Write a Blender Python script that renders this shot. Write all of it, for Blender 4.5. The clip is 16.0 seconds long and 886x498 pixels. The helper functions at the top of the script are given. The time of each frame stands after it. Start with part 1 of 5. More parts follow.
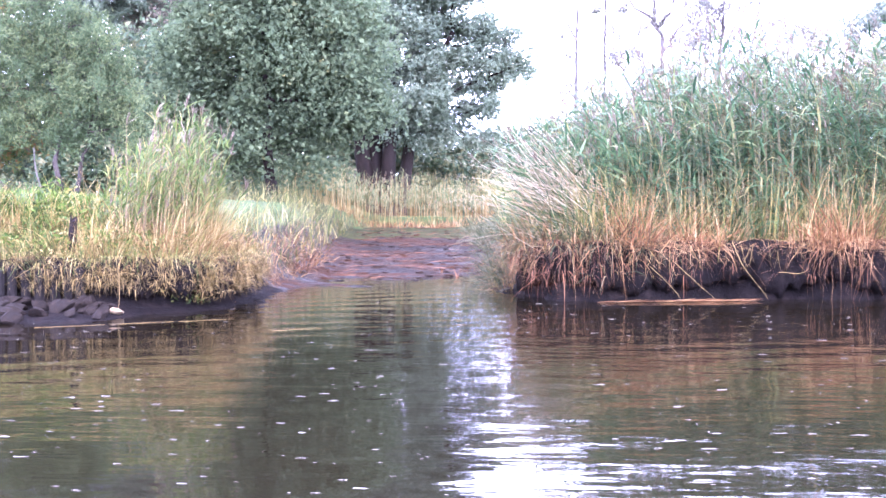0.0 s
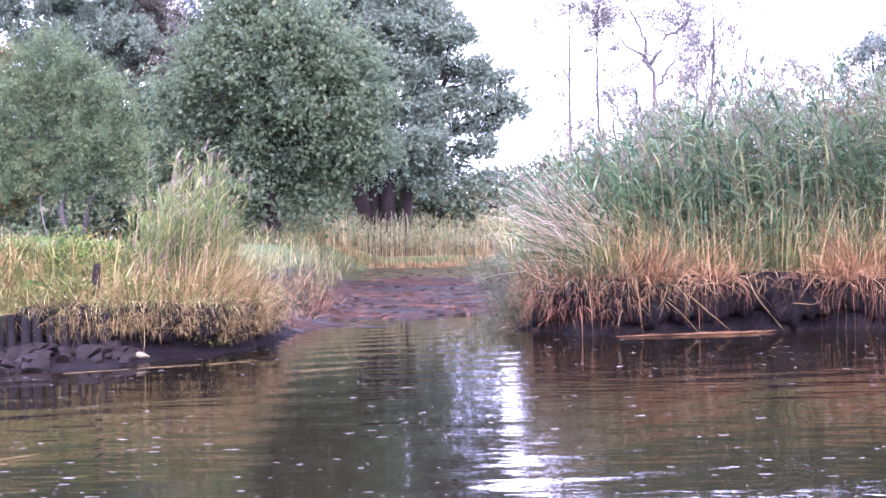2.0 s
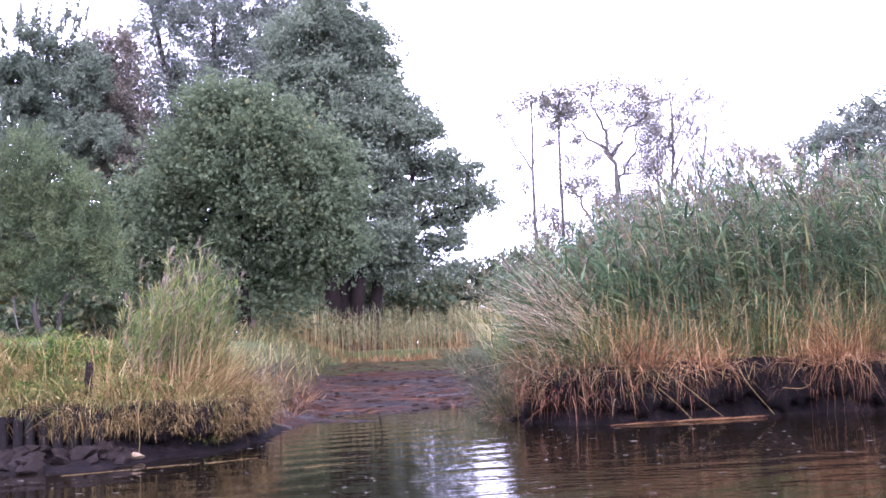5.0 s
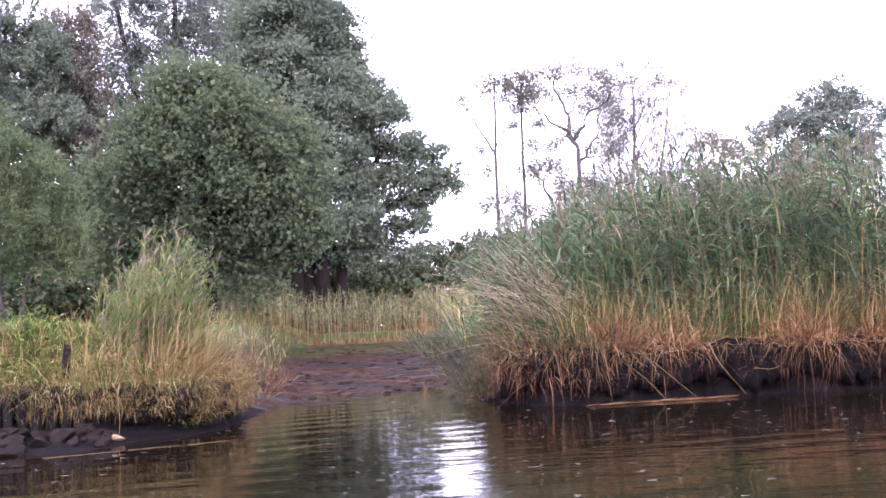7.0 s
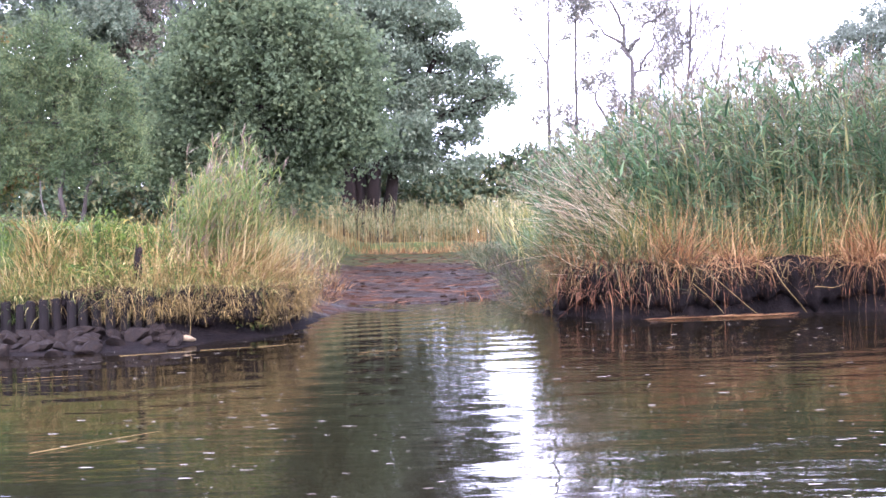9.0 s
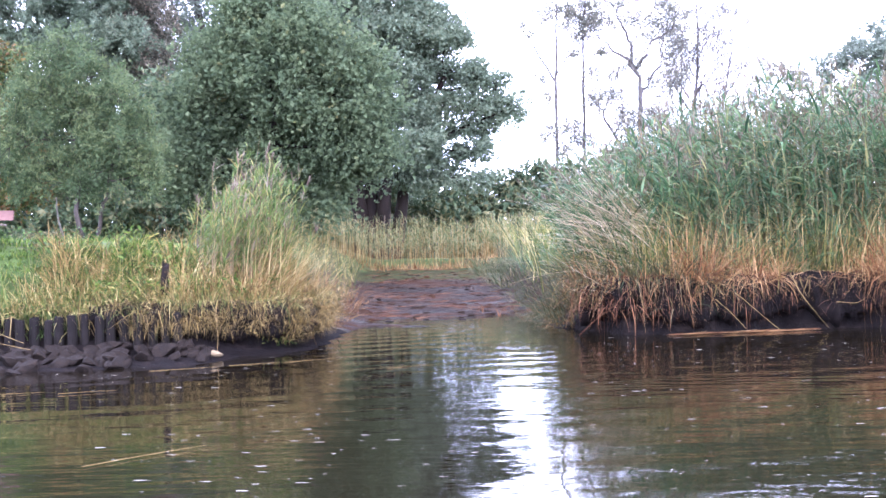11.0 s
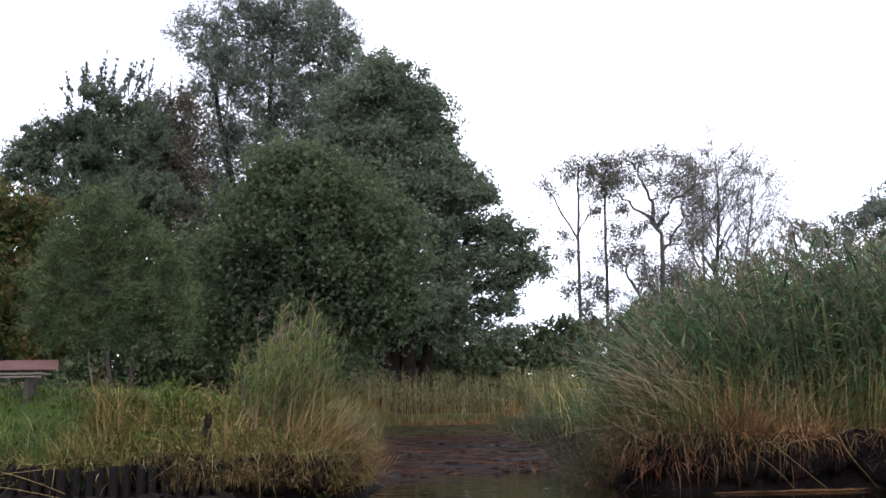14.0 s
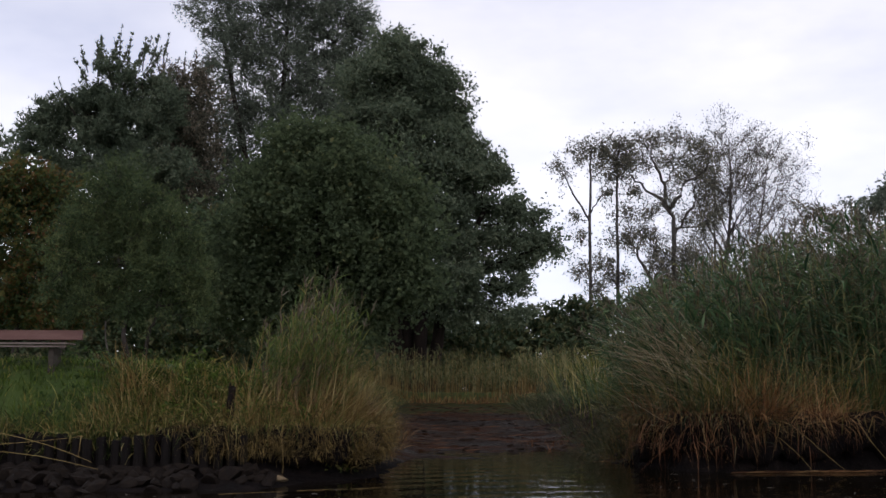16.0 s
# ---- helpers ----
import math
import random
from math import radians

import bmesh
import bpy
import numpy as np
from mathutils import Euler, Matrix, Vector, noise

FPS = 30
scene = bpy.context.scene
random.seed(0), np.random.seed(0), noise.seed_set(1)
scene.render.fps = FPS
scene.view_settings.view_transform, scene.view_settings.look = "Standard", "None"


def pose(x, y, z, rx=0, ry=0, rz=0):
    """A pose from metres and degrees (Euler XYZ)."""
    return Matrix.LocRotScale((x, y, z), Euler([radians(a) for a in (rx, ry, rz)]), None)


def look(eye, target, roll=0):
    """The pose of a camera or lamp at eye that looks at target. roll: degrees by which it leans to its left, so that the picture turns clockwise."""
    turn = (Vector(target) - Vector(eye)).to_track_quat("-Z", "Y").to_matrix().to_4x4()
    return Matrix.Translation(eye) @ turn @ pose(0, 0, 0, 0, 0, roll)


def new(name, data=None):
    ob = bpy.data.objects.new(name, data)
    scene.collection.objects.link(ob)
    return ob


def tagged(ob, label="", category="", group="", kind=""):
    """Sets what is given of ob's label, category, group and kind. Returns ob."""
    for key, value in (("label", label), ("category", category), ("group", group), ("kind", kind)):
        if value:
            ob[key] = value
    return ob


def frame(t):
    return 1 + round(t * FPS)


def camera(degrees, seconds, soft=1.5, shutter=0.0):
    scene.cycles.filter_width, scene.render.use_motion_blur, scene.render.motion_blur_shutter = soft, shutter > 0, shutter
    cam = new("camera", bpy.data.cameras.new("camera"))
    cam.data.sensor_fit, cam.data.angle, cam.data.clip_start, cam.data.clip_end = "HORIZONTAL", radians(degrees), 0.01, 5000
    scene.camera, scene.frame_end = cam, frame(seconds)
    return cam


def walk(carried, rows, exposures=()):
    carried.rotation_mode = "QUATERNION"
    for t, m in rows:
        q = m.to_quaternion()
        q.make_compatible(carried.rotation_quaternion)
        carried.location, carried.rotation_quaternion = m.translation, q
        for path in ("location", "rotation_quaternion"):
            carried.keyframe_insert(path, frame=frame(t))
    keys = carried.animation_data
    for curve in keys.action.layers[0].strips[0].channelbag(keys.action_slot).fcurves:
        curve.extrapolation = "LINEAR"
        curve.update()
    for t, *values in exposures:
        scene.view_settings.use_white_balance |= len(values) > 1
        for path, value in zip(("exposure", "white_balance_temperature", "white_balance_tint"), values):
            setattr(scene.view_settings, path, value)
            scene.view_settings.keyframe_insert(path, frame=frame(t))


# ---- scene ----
cam = camera(44.0, 16.0, soft=1.55)
PATH = [
    (0, (-0.196, 0.742, 1.29), (-0.292, 2.739, 1.223), 0.1),
    (0.5, (-0.286, 0.682, 1.284), (-0.405, 2.678, 1.265), 0.1),
    (1, (-0.374, 0.633, 1.279), (-0.489, 2.63, 1.283), -1.0),
    (1.5, (-0.46, 0.595, 1.276), (-0.552, 2.593, 1.294), -1.5),
    (2, (-0.545, 0.566, 1.274), (-0.627, 2.564, 1.28), -1.1),
    (2.5, (-0.626, 0.544, 1.273), (-0.716, 2.542, 1.265), -2.2),
    (3, (-0.704, 0.527, 1.273), (-0.808, 2.524, 1.275), -3.3),
    (3.5, (-0.778, 0.513, 1.274), (-0.873, 2.51, 1.316), -3.1),
    (4, (-0.849, 0.499, 1.273), (-0.918, 2.497, 1.345), -3.9),
    (4.5, (-0.917, 0.486, 1.272), (-0.964, 2.477, 1.449), -2.9),
    (5, (-0.984, 0.472, 1.271), (-0.99, 2.464, 1.444), -2.3),
    (5.2, (-1.012, 0.466, 1.27), (-0.976, 2.459, 1.442), -2.4),
    (7.3, (-1.301, 0.408, 1.265), (-1.233, 2.402, 1.402), -2.4),
    (7.5, (-1.328, 0.402, 1.264), (-1.3, 2.396, 1.412), -2.0),
    (8, (-1.396, 0.383, 1.26), (-1.384, 2.379, 1.376), -1.4),
    (8.5, (-1.464, 0.362, 1.256), (-1.483, 2.361, 1.196), -1.2),
    (9, (-1.531, 0.342, 1.254), (-1.549, 2.341, 1.235), -1.1),
    (11.3, (-1.843, 0.261, 1.248), (-1.87, 2.261, 1.272), -1.1),
    (11.5, (-1.87, 0.255, 1.247), (-1.904, 2.254, 1.311), -0.7),
    (12, (-1.933, 0.243, 1.242), (-2.005, 2.221, 1.531), 0.2),
    (12.5, (-1.991, 0.232, 1.235), (-2.074, 2.205, 1.55), 0.0),
    (13, (-2.047, 0.22, 1.229), (-2.121, 2.196, 1.527), -0.3),
    (13.5, (-2.101, 0.207, 1.224), (-2.165, 2.182, 1.529), -0.5),
    (14, (-2.154, 0.194, 1.218), (-2.207, 2.171, 1.511), -0.6),
    (14.5, (-2.207, 0.181, 1.212), (-2.257, 2.161, 1.491), -0.9),
    (15, (-2.26, 0.168, 1.203), (-2.327, 2.145, 1.501), -0.5),
    (15.5, (-2.312, 0.155, 1.188), (-2.377, 2.133, 1.481), -0.7),
    (16, (-2.364, 0.139, 1.164), (-2.432, 2.121, 1.421), 0.3),
]
EXPOSURES = [(0.0, 3.52, 5150, 46), (0.8, 3.38, 5200, 48), (2.0, 3.0, 5250, 53), (4.0, 2.88, 5300, 55), (5.0, 2.28, 5450, 49), (7.5, 2.12, 5800, 41), (8.0, 1.92, 5800, 38), (8.5, 2.05, 5950, 38), (9.0, 2.75, 5600, 37), (11.5, 2.75, 5300, 28), (12.0, 2.55, 5450, 23), (12.5, 1.85, 5600, 21), (13.0, 1.5, 5700, 20), (13.5, 1.15, 5800, 20), (14.5, 0.0, 6250, 19), (16.0, -0.58, 6350, 18)]
walk(cam, [(t, look(eye, target, roll)) for t, eye, target, roll in PATH], exposures=EXPOSURES)

# ---- world and sun ----
SUN_AZ, SUN_EL = 165.0, 58.0
world = bpy.data.worlds.new("overcast_sky")
scene.world = world
world.use_nodes = True
wn, wl = world.node_tree.nodes, world.node_tree.links
wn.clear()
w_out = wn.new("ShaderNodeOutputWorld")
w_bg = wn.new("ShaderNodeBackground")
w_sky = wn.new("ShaderNodeTexSky")
w_sky.sky_type = "NISHITA"
w_sky.sun_disc = False
w_sky.sun_elevation = radians(SUN_EL)
w_sky.sun_rotation = radians(SUN_AZ)
w_co = wn.new("ShaderNodeTexCoord")
w_map = wn.new("ShaderNodeMapping")
w_map.inputs["Scale"].default_value = (1.0, 1.0, 2.6)
w_noise = wn.new("ShaderNodeTexNoise")
w_noise.inputs["Scale"].default_value = 2.2
w_noise.inputs["Detail"].default_value = 6.0
w_noise.inputs["Roughness"].default_value = 0.55
w_ramp = wn.new("ShaderNodeValToRGB")
w_ramp.color_ramp.elements[0].position = 0.3
w_ramp.color_ramp.elements[0].color = (7.6, 8.1, 9.6, 1)
w_ramp.color_ramp.elements[1].position = 0.62
w_ramp.color_ramp.elements[1].color = (13.2, 13.2, 13.2, 1)
w_mix = wn.new("ShaderNodeMixRGB")
w_mix.inputs["Fac"].default_value = 0.72
wl.new(w_co.outputs["Generated"], w_map.inputs["Vector"])
wl.new(w_map.outputs["Vector"], w_noise.inputs["Vector"])
wl.new(w_noise.outputs["Fac"], w_ramp.inputs["Fac"])
wl.new(w_sky.outputs["Color"], w_mix.inputs["Color1"])
wl.new(w_ramp.outputs["Color"], w_mix.inputs["Color2"])
w_sep = wn.new("ShaderNodeSeparateXYZ")
w_grad = wn.new("ShaderNodeMapRange")
w_grad.inputs["From Min"].default_value = 0.0
w_grad.inputs["From Max"].default_value = 0.8
w_grad.inputs["To Min"].default_value = 0.185
w_grad.inputs["To Max"].default_value = 0.088
wl.new(w_co.outputs["Generated"], w_sep.inputs["Vector"])
wl.new(w_sep.outputs["Z"], w_grad.inputs["Value"])
wl.new(w_grad.outputs["Result"], w_bg.inputs["Strength"])
wl.new(w_mix.outputs["Color"], w_bg.inputs["Color"])
wl.new(w_bg.outputs["Background"], w_out.inputs["Surface"])

sun = new("sun", bpy.data.lights.new("sun", "SUN"))
sun.data.energy = 0.5
sun.data.angle = radians(25)
sun.data.color = (1.0, 0.94, 0.84)
_az, _el = radians(SUN_AZ), radians(SUN_EL)
_from = Vector((math.sin(_az) * math.cos(_el), math.cos(_az) * math.cos(_el), math.sin(_el)))
sun.matrix_world = look(_from * 50, (0, 0, 0))

# ---- materials ----


def node_mat(name):
    m = bpy.data.materials.new(name)
    m.use_nodes = True
    n, l = m.node_tree.nodes, m.node_tree.links
    n.clear()
    out = n.new("ShaderNodeOutputMaterial")
    return m, n, l, out


def ramp(n, stops):
    r = n.new("ShaderNodeValToRGB")
    e = r.color_ramp.elements
    while len(e) < len(stops):
        e.new(0.5)
    for k, (p, c) in enumerate(stops):
        e[k].position = p
        e[k].color = (*c, 1)
    return r


def noise_node(n, l, scale, detail=4.0, stretch=(1, 1, 1), rough=0.55):
    co = n.new("ShaderNodeTexCoord")
    mp = n.new("ShaderNodeMapping")
    mp.inputs["Scale"].default_value = stretch
    t = n.new("ShaderNodeTexNoise")
    t.inputs["Scale"].default_value = scale
    t.inputs["Detail"].default_value = detail
    t.inputs["Roughness"].default_value = rough
    l.new(co.outputs["Object"], mp.inputs["Vector"])
    l.new(mp.outputs["Vector"], t.inputs["Vector"])
    return t


def leafy(name, stops, through_light=0.3, rough=0.5, patch=0.75, patch_scale=0.7, own=1.0):
    """Foliage: every leaf has its own tone, and the tones drift in patches; in tree crowns these imitate clump shading.
    """
    m, n, l, out = node_mat(name)
    geo = n.new("ShaderNodeNewGeometry")
    r = ramp(n, stops)
    t = noise_node(n, l, patch_scale, 3)
    add = n.new("ShaderNodeMath")
    add.operation = "MULTIPLY_ADD"
    add.inputs[1].default_value = patch
    one = n.new("ShaderNodeMath")
    one.operation = "MULTIPLY"
    one.inputs[1].default_value = own
    sub = n.new("ShaderNodeMath")
    sub.operation = "SUBTRACT"
    sub.inputs[1].default_value = 0.5 * patch - 0.5 * (1 - own)
    l.new(t.outputs["Fac"], add.inputs[0])
    l.new(geo.outputs["Random Per Island"], one.inputs[0])
    l.new(one.outputs[0], add.inputs[2])
    l.new(add.outputs[0], sub.inputs[0])
    l.new(sub.outputs[0], r.inputs["Fac"])
    b = n.new("ShaderNodeBsdfPrincipled")
    b.inputs["Roughness"].default_value = rough
    b.inputs["Specular IOR Level"].default_value = 0.16
    l.new(r.outputs["Color"], b.inputs["Base Color"])
    tr = n.new("ShaderNodeBsdfTranslucent")
    l.new(r.outputs["Color"], tr.inputs["Color"])
    mx = n.new("ShaderNodeMixShader")
    mx.inputs["Fac"].default_value = through_light
    l.new(b.outputs["BSDF"], mx.inputs[1])
    l.new(tr.outputs["BSDF"], mx.inputs[2])
    l.new(mx.outputs["Shader"], out.inputs["Surface"])
    return m


def solid(name, stops, scale=6.0, stretch=(1, 1, 1), rough=(0.6, 0.9), bump=0.3, bump_scale=30.0, bump_dist=0.02, metal=0.0, fine=0.35, spec=0.25):
    """A rough surface: colour in two scales of noise, with relief."""
    m, n, l, out = node_mat(name)
    big = noise_node(n, l, scale, 6, stretch)
    small = noise_node(n, l, bump_scale, 6, stretch, 0.65)
    ma = n.new("ShaderNodeMath")
    ma.operation = "MULTIPLY_ADD"
    ma.inputs[1].default_value = fine
    l.new(small.outputs["Fac"], ma.inputs[0])
    l.new(big.outputs["Fac"], ma.inputs[2])
    sb = n.new("ShaderNodeMath")
    sb.operation = "SUBTRACT"
    sb.inputs[1].default_value = fine * 0.5
    l.new(ma.outputs[0], sb.inputs[0])
    r = ramp(n, stops)
    l.new(sb.outputs[0], r.inputs["Fac"])
    b = n.new("ShaderNodeBsdfPrincipled")
    b.inputs["Metallic"].default_value = metal
    b.inputs["Specular IOR Level"].default_value = spec
    l.new(r.outputs["Color"], b.inputs["Base Color"])
    rr = n.new("ShaderNodeMapRange")
    rr.inputs["From Min"].default_value = 0.3
    rr.inputs["From Max"].default_value = 0.7
    rr.inputs["To Min"].default_value = rough[0]
    rr.inputs["To Max"].default_value = rough[1]
    l.new(big.outputs["Fac"], rr.inputs["Value"])
    l.new(rr.outputs["Result"], b.inputs["Roughness"])
    bp = n.new("ShaderNodeBump")
    bp.inputs["Strength"].default_value = bump
    bp.inputs["Distance"].default_value = bump_dist
    l.new(small.outputs["Fac"], bp.inputs["Height"])
    l.new(bp.outputs["Normal"], b.inputs["Normal"])
    l.new(b.outputs["BSDF"], out.inputs["Surface"])
    return m


def water_material():
    m, n, l, out = node_mat("river_water")
    b = n.new("ShaderNodeBsdfPrincipled")
    b.inputs["Base Color"].default_value = (0.0075, 0.0055, 0.003, 1)
    b.inputs["Roughness"].default_value = 0.03
    b.inputs["IOR"].default_value = 1.33
    swell = noise_node(n, l, 1.5, 2, (0.5, 1.9, 1), 0.4)
    ripple = noise_node(n, l, 4.2, 2, (0.55, 1.5, 1), 0.5)
    calm = noise_node(n, l, 0.22, 2, (1, 0.6, 1))
    mul = n.new("ShaderNodeMath")
    mul.operation = "MULTIPLY"
    l.new(ripple.outputs["Fac"], mul.inputs[0])
    wind = n.new("ShaderNodeMapRange")
    wind.inputs["From Min"].default_value = 0.42
    wind.inputs["From Max"].default_value = 0.62
    wind.inputs["To Min"].default_value = 0.45
    wind.inputs["To Max"].default_value = 1.15
    l.new(calm.outputs["Fac"], wind.inputs["Value"])
    l.new(wind.outputs["Result"], mul.inputs[1])
    b1 = n.new("ShaderNodeBump")
    b1.inputs["Strength"].default_value = 0.05
    b1.inputs["Distance"].default_value = 0.05
    l.new(swell.outputs["Fac"], b1.inputs["Height"])
    b2 = n.new("ShaderNodeBump")
    b2.inputs["Strength"].default_value = 0.23
    b2.inputs["Distance"].default_value = 0.03
    l.new(mul.outputs[0], b2.inputs["Height"])
    wake = n.new("ShaderNodeTexWave")
    wake.inputs["Scale"].default_value = 0.42
    wake.inputs["Distortion"].default_value = 7.5
    wake.inputs["Detail"].default_value = 1.5
    wake.inputs["Detail Scale"].default_value = 0.7
    w_co2, w_map2 = n.new("ShaderNodeTexCoord"), n.new("ShaderNodeMapping")
    w_map2.inputs["Rotation"].default_value = (0, 0, radians(68))
    l.new(w_co2.outputs["Object"], w_map2.inputs["Vector"])
    l.new(w_map2.outputs["Vector"], wake.inputs["Vector"])
    b3 = n.new("ShaderNodeBump")
    b3.inputs["Strength"].default_value = 0.06
    b3.inputs["Distance"].default_value = 0.05
    l.new(wake.outputs["Fac"], b3.inputs["Height"])
    l.new(b1.outputs["Normal"], b3.inputs["Normal"])
    l.new(b3.outputs["Normal"], b2.inputs["Normal"])
    l.new(b2.outputs["Normal"], b.inputs["Normal"])
    l.new(b.outputs["BSDF"], out.inputs["Surface"])
    return m


M_WATER = water_material()
M_TURF = solid("turf", [(0.25, (0.045, 0.045, 0.018)), (0.5, (0.05, 0.08, 0.018)), (0.75, (0.085, 0.12, 0.028))], 1.5, rough=(0.8, 0.95), bump=0.6, bump_dist=0.05)
# Wet dark peat, taken nearly black: the overhang's shade is in the colour.
M_SOIL = solid("shaded_bank_soil", [(0.25, (0.005, 0.004, 0.004)), (0.55, (0.010, 0.0075, 0.007)), (0.8, (0.028, 0.020, 0.016))], 5, rough=(0.75, 0.95), spec=0.06, bump=0.9, bump_scale=18, bump_dist=0.06)
M_MUD = solid("wet_mud", [(0.36, (0.0085, 0.0060, 0.0044)), (0.47, (0.0190, 0.0125, 0.0088)), (0.54, (0.0270, 0.0155, 0.0095)), (0.60, (0.0480, 0.0205, 0.0095)), (0.75, (0.0160, 0.0108, 0.0078))], 1.1, (0.35, 1.5, 1), rough=(0.4, 0.85), spec=0.08, bump=1.0, bump_scale=7, bump_dist=0.12)
M_ALGAE = solid("algae_mud", [(0.3, (0.0180, 0.0150, 0.0070)), (0.55, (0.0330, 0.0380, 0.0095)), (0.8, (0.0300, 0.0190, 0.0115))], 1.6, (0.4, 1.4, 1), rough=(0.6, 0.9), spec=0.08, bump=0.6, bump_scale=12, bump_dist=0.05)
M_REED = leafy("reed_leaf", [(0.0, (0.028, 0.060, 0.029)), (0.4, (0.058, 0.116, 0.050)), (0.75, (0.105, 0.176, 0.076)), (0.93, (0.170, 0.220, 0.090)), (1.0, (0.290, 0.275, 0.110))], 0.35, 0.42, 0.8, 1.3)
M_YELLOWREED = leafy("yellow_reed_leaf", [(0.0, (0.0450, 0.0808, 0.0218)), (0.45, (0.0942, 0.1487, 0.0374)), (0.8, (0.1638, 0.2040, 0.0530)), (1.0, (0.3112, 0.2720, 0.0936))], 0.35, 0.45)
M_STEM = leafy("reed_stem", [(0.0, (0.0870, 0.0646, 0.0258)), (0.5, (0.1414, 0.0998, 0.0456)), (1.0, (0.2176, 0.1548, 0.0816))], 0.05, 0.5)
M_REEDSTEM = leafy("green_stem", [(0.0, (0.045, 0.050, 0.020)), (0.5, (0.085, 0.085, 0.036)), (1.0, (0.150, 0.125, 0.060))], 0.05, 0.5)
M_STRAW = leafy("dry_straw", [(0.0, (0.1269, 0.0768, 0.0254)), (0.45, (0.2633, 0.1761, 0.0634)), (0.8, (0.4096, 0.2980, 0.1203)), (1.0, (0.5853, 0.4696, 0.2217))], 0.15, 0.55)
M_BLEACHED = leafy("bleached_stalk", [(0.0, (0.2581, 0.1894, 0.1041)), (0.5, (0.4129, 0.3314, 0.2082)), (1.0, (0.5677, 0.4813, 0.3401))], 0.1, 0.5)
M_RUST = leafy("rusty_straw", [(0.0, (0.0541, 0.0247, 0.0117)), (0.4, (0.1805, 0.0826, 0.0325)), (0.75, (0.3249, 0.1748, 0.0694)), (1.0, (0.5054, 0.3325, 0.1544))], 0.15, 0.6, 1.0, 1.6)
M_THATCH = leafy("thatch", [(0.0, (0.0566, 0.0403, 0.0154)), (0.5, (0.1414, 0.0986, 0.0351)), (1.0, (0.3206, 0.2240, 0.0772))], 0.15, 0.65)
M_LITTER = leafy("mud_litter", [(0.0, (0.0433, 0.0218, 0.0120)), (0.6, (0.1200, 0.0500, 0.0240)), (1.0, (0.2600, 0.1250, 0.0580))], 0.05, 0.7)
M_PLUME = leafy("reed_plume", [(0.0, (0.0850, 0.0651, 0.0467)), (0.6, (0.1700, 0.1302, 0.0935)), (1.0, (0.2720, 0.2325, 0.1700))], 0.3, 0.8)
M_GRASS = leafy("bank_grass", [(0.0, (0.0330, 0.0575, 0.0119)), (0.45, (0.0825, 0.1380, 0.0238)), (0.85, (0.1650, 0.2185, 0.0425)), (1.0, (0.3300, 0.2760, 0.0850))], 0.3, 0.5, 0.9, 2.2)
M_TUFT = leafy("tall_grass", [(0.0, (0.024, 0.034, 0.009)), (0.3, (0.075, 0.105, 0.022)), (0.55, (0.150, 0.165, 0.040)), (0.75, (0.300, 0.255, 0.080)), (1.0, (0.580, 0.470, 0.200))], 0.25, 0.55, 1.1, 2.4)
M_DRAPE = leafy("dull_reed_leaf", [(0.0, (0.026, 0.038, 0.016)), (0.4, (0.058, 0.074, 0.031)), (0.8, (0.105, 0.105, 0.050)), (1.0, (0.260, 0.205, 0.110))], 0.25, 0.55, 0.9, 1.8)
M_FRINGE = leafy("fringe_leaf", [(0.0, (0.065, 0.090, 0.036)), (0.5, (0.150, 0.175, 0.072)), (1.0, (0.350, 0.320, 0.160))], 0.3, 0.55)
M_HERB = leafy("broad_herb", [(0.0, (0.03, 0.06, 0.02)), (0.6, (0.06, 0.11, 0.03)), (1.0, (0.12, 0.17, 0.05))], 0.3, 0.45)
# Crown leaves: broad lighter and darker patches paint the shading of leaf clumps.
M_ALDER = leafy("alder_leaf", [(0.0, (0.078, 0.102, 0.072)), (0.5, (0.150, 0.190, 0.122)), (1.0, (0.260, 0.290, 0.185))], 0.46, 0.72, patch=0.8, patch_scale=0.4, own=0.6)
M_MAPLE = leafy("maple_leaf", [(0.0, (0.056, 0.080, 0.044)), (0.45, (0.102, 0.138, 0.070)), (0.88, (0.145, 0.178, 0.088)), (1.0, (0.250, 0.225, 0.084))], 0.5, 0.75, patch=0.8, patch_scale=0.6, own=0.7)
M_WILLOW = leafy("willow_leaf", [(0.0, (0.070, 0.085, 0.066)), (0.5, (0.150, 0.180, 0.135)), (1.0, (0.310, 0.335, 0.255))], 0.36, 0.6, patch=0.8, patch_scale=0.4, own=0.6)
M_ASH = leafy("ash_leaf", [(0.0, (0.060, 0.084, 0.056)), (0.5, (0.125, 0.162, 0.104)), (1.0, (0.270, 0.285, 0.185))], 0.36, 0.6, patch=0.8, patch_scale=0.4, own=0.6)
M_SAPLING = leafy("sapling_leaf", [(0.0, (0.040, 0.060, 0.027)), (0.5, (0.085, 0.122, 0.052)), (1.0, (0.200, 0.220, 0.092))], 0.42, 0.6, patch=0.9, patch_scale=0.8, own=0.6)
M_AUTUMN = leafy("autumn_leaf", [(0.0, (0.0372, 0.0673, 0.0284)), (0.45, (0.0819, 0.1109, 0.0340)), (0.75, (0.1490, 0.1267, 0.0340)), (1.0, (0.1639, 0.0792, 0.0340))], 0.3, 0.5, patch=0.9, patch_scale=0.5)
# Far leaves: lightened, with the glare of the sky behind put into the colour.
M_FARLEAF = leafy("glare_paled_leaf", [(0.0, (0.105, 0.110, 0.085)), (0.6, (0.185, 0.182, 0.140)), (1.0, (0.320, 0.275, 0.205))], 0.25, 0.5)
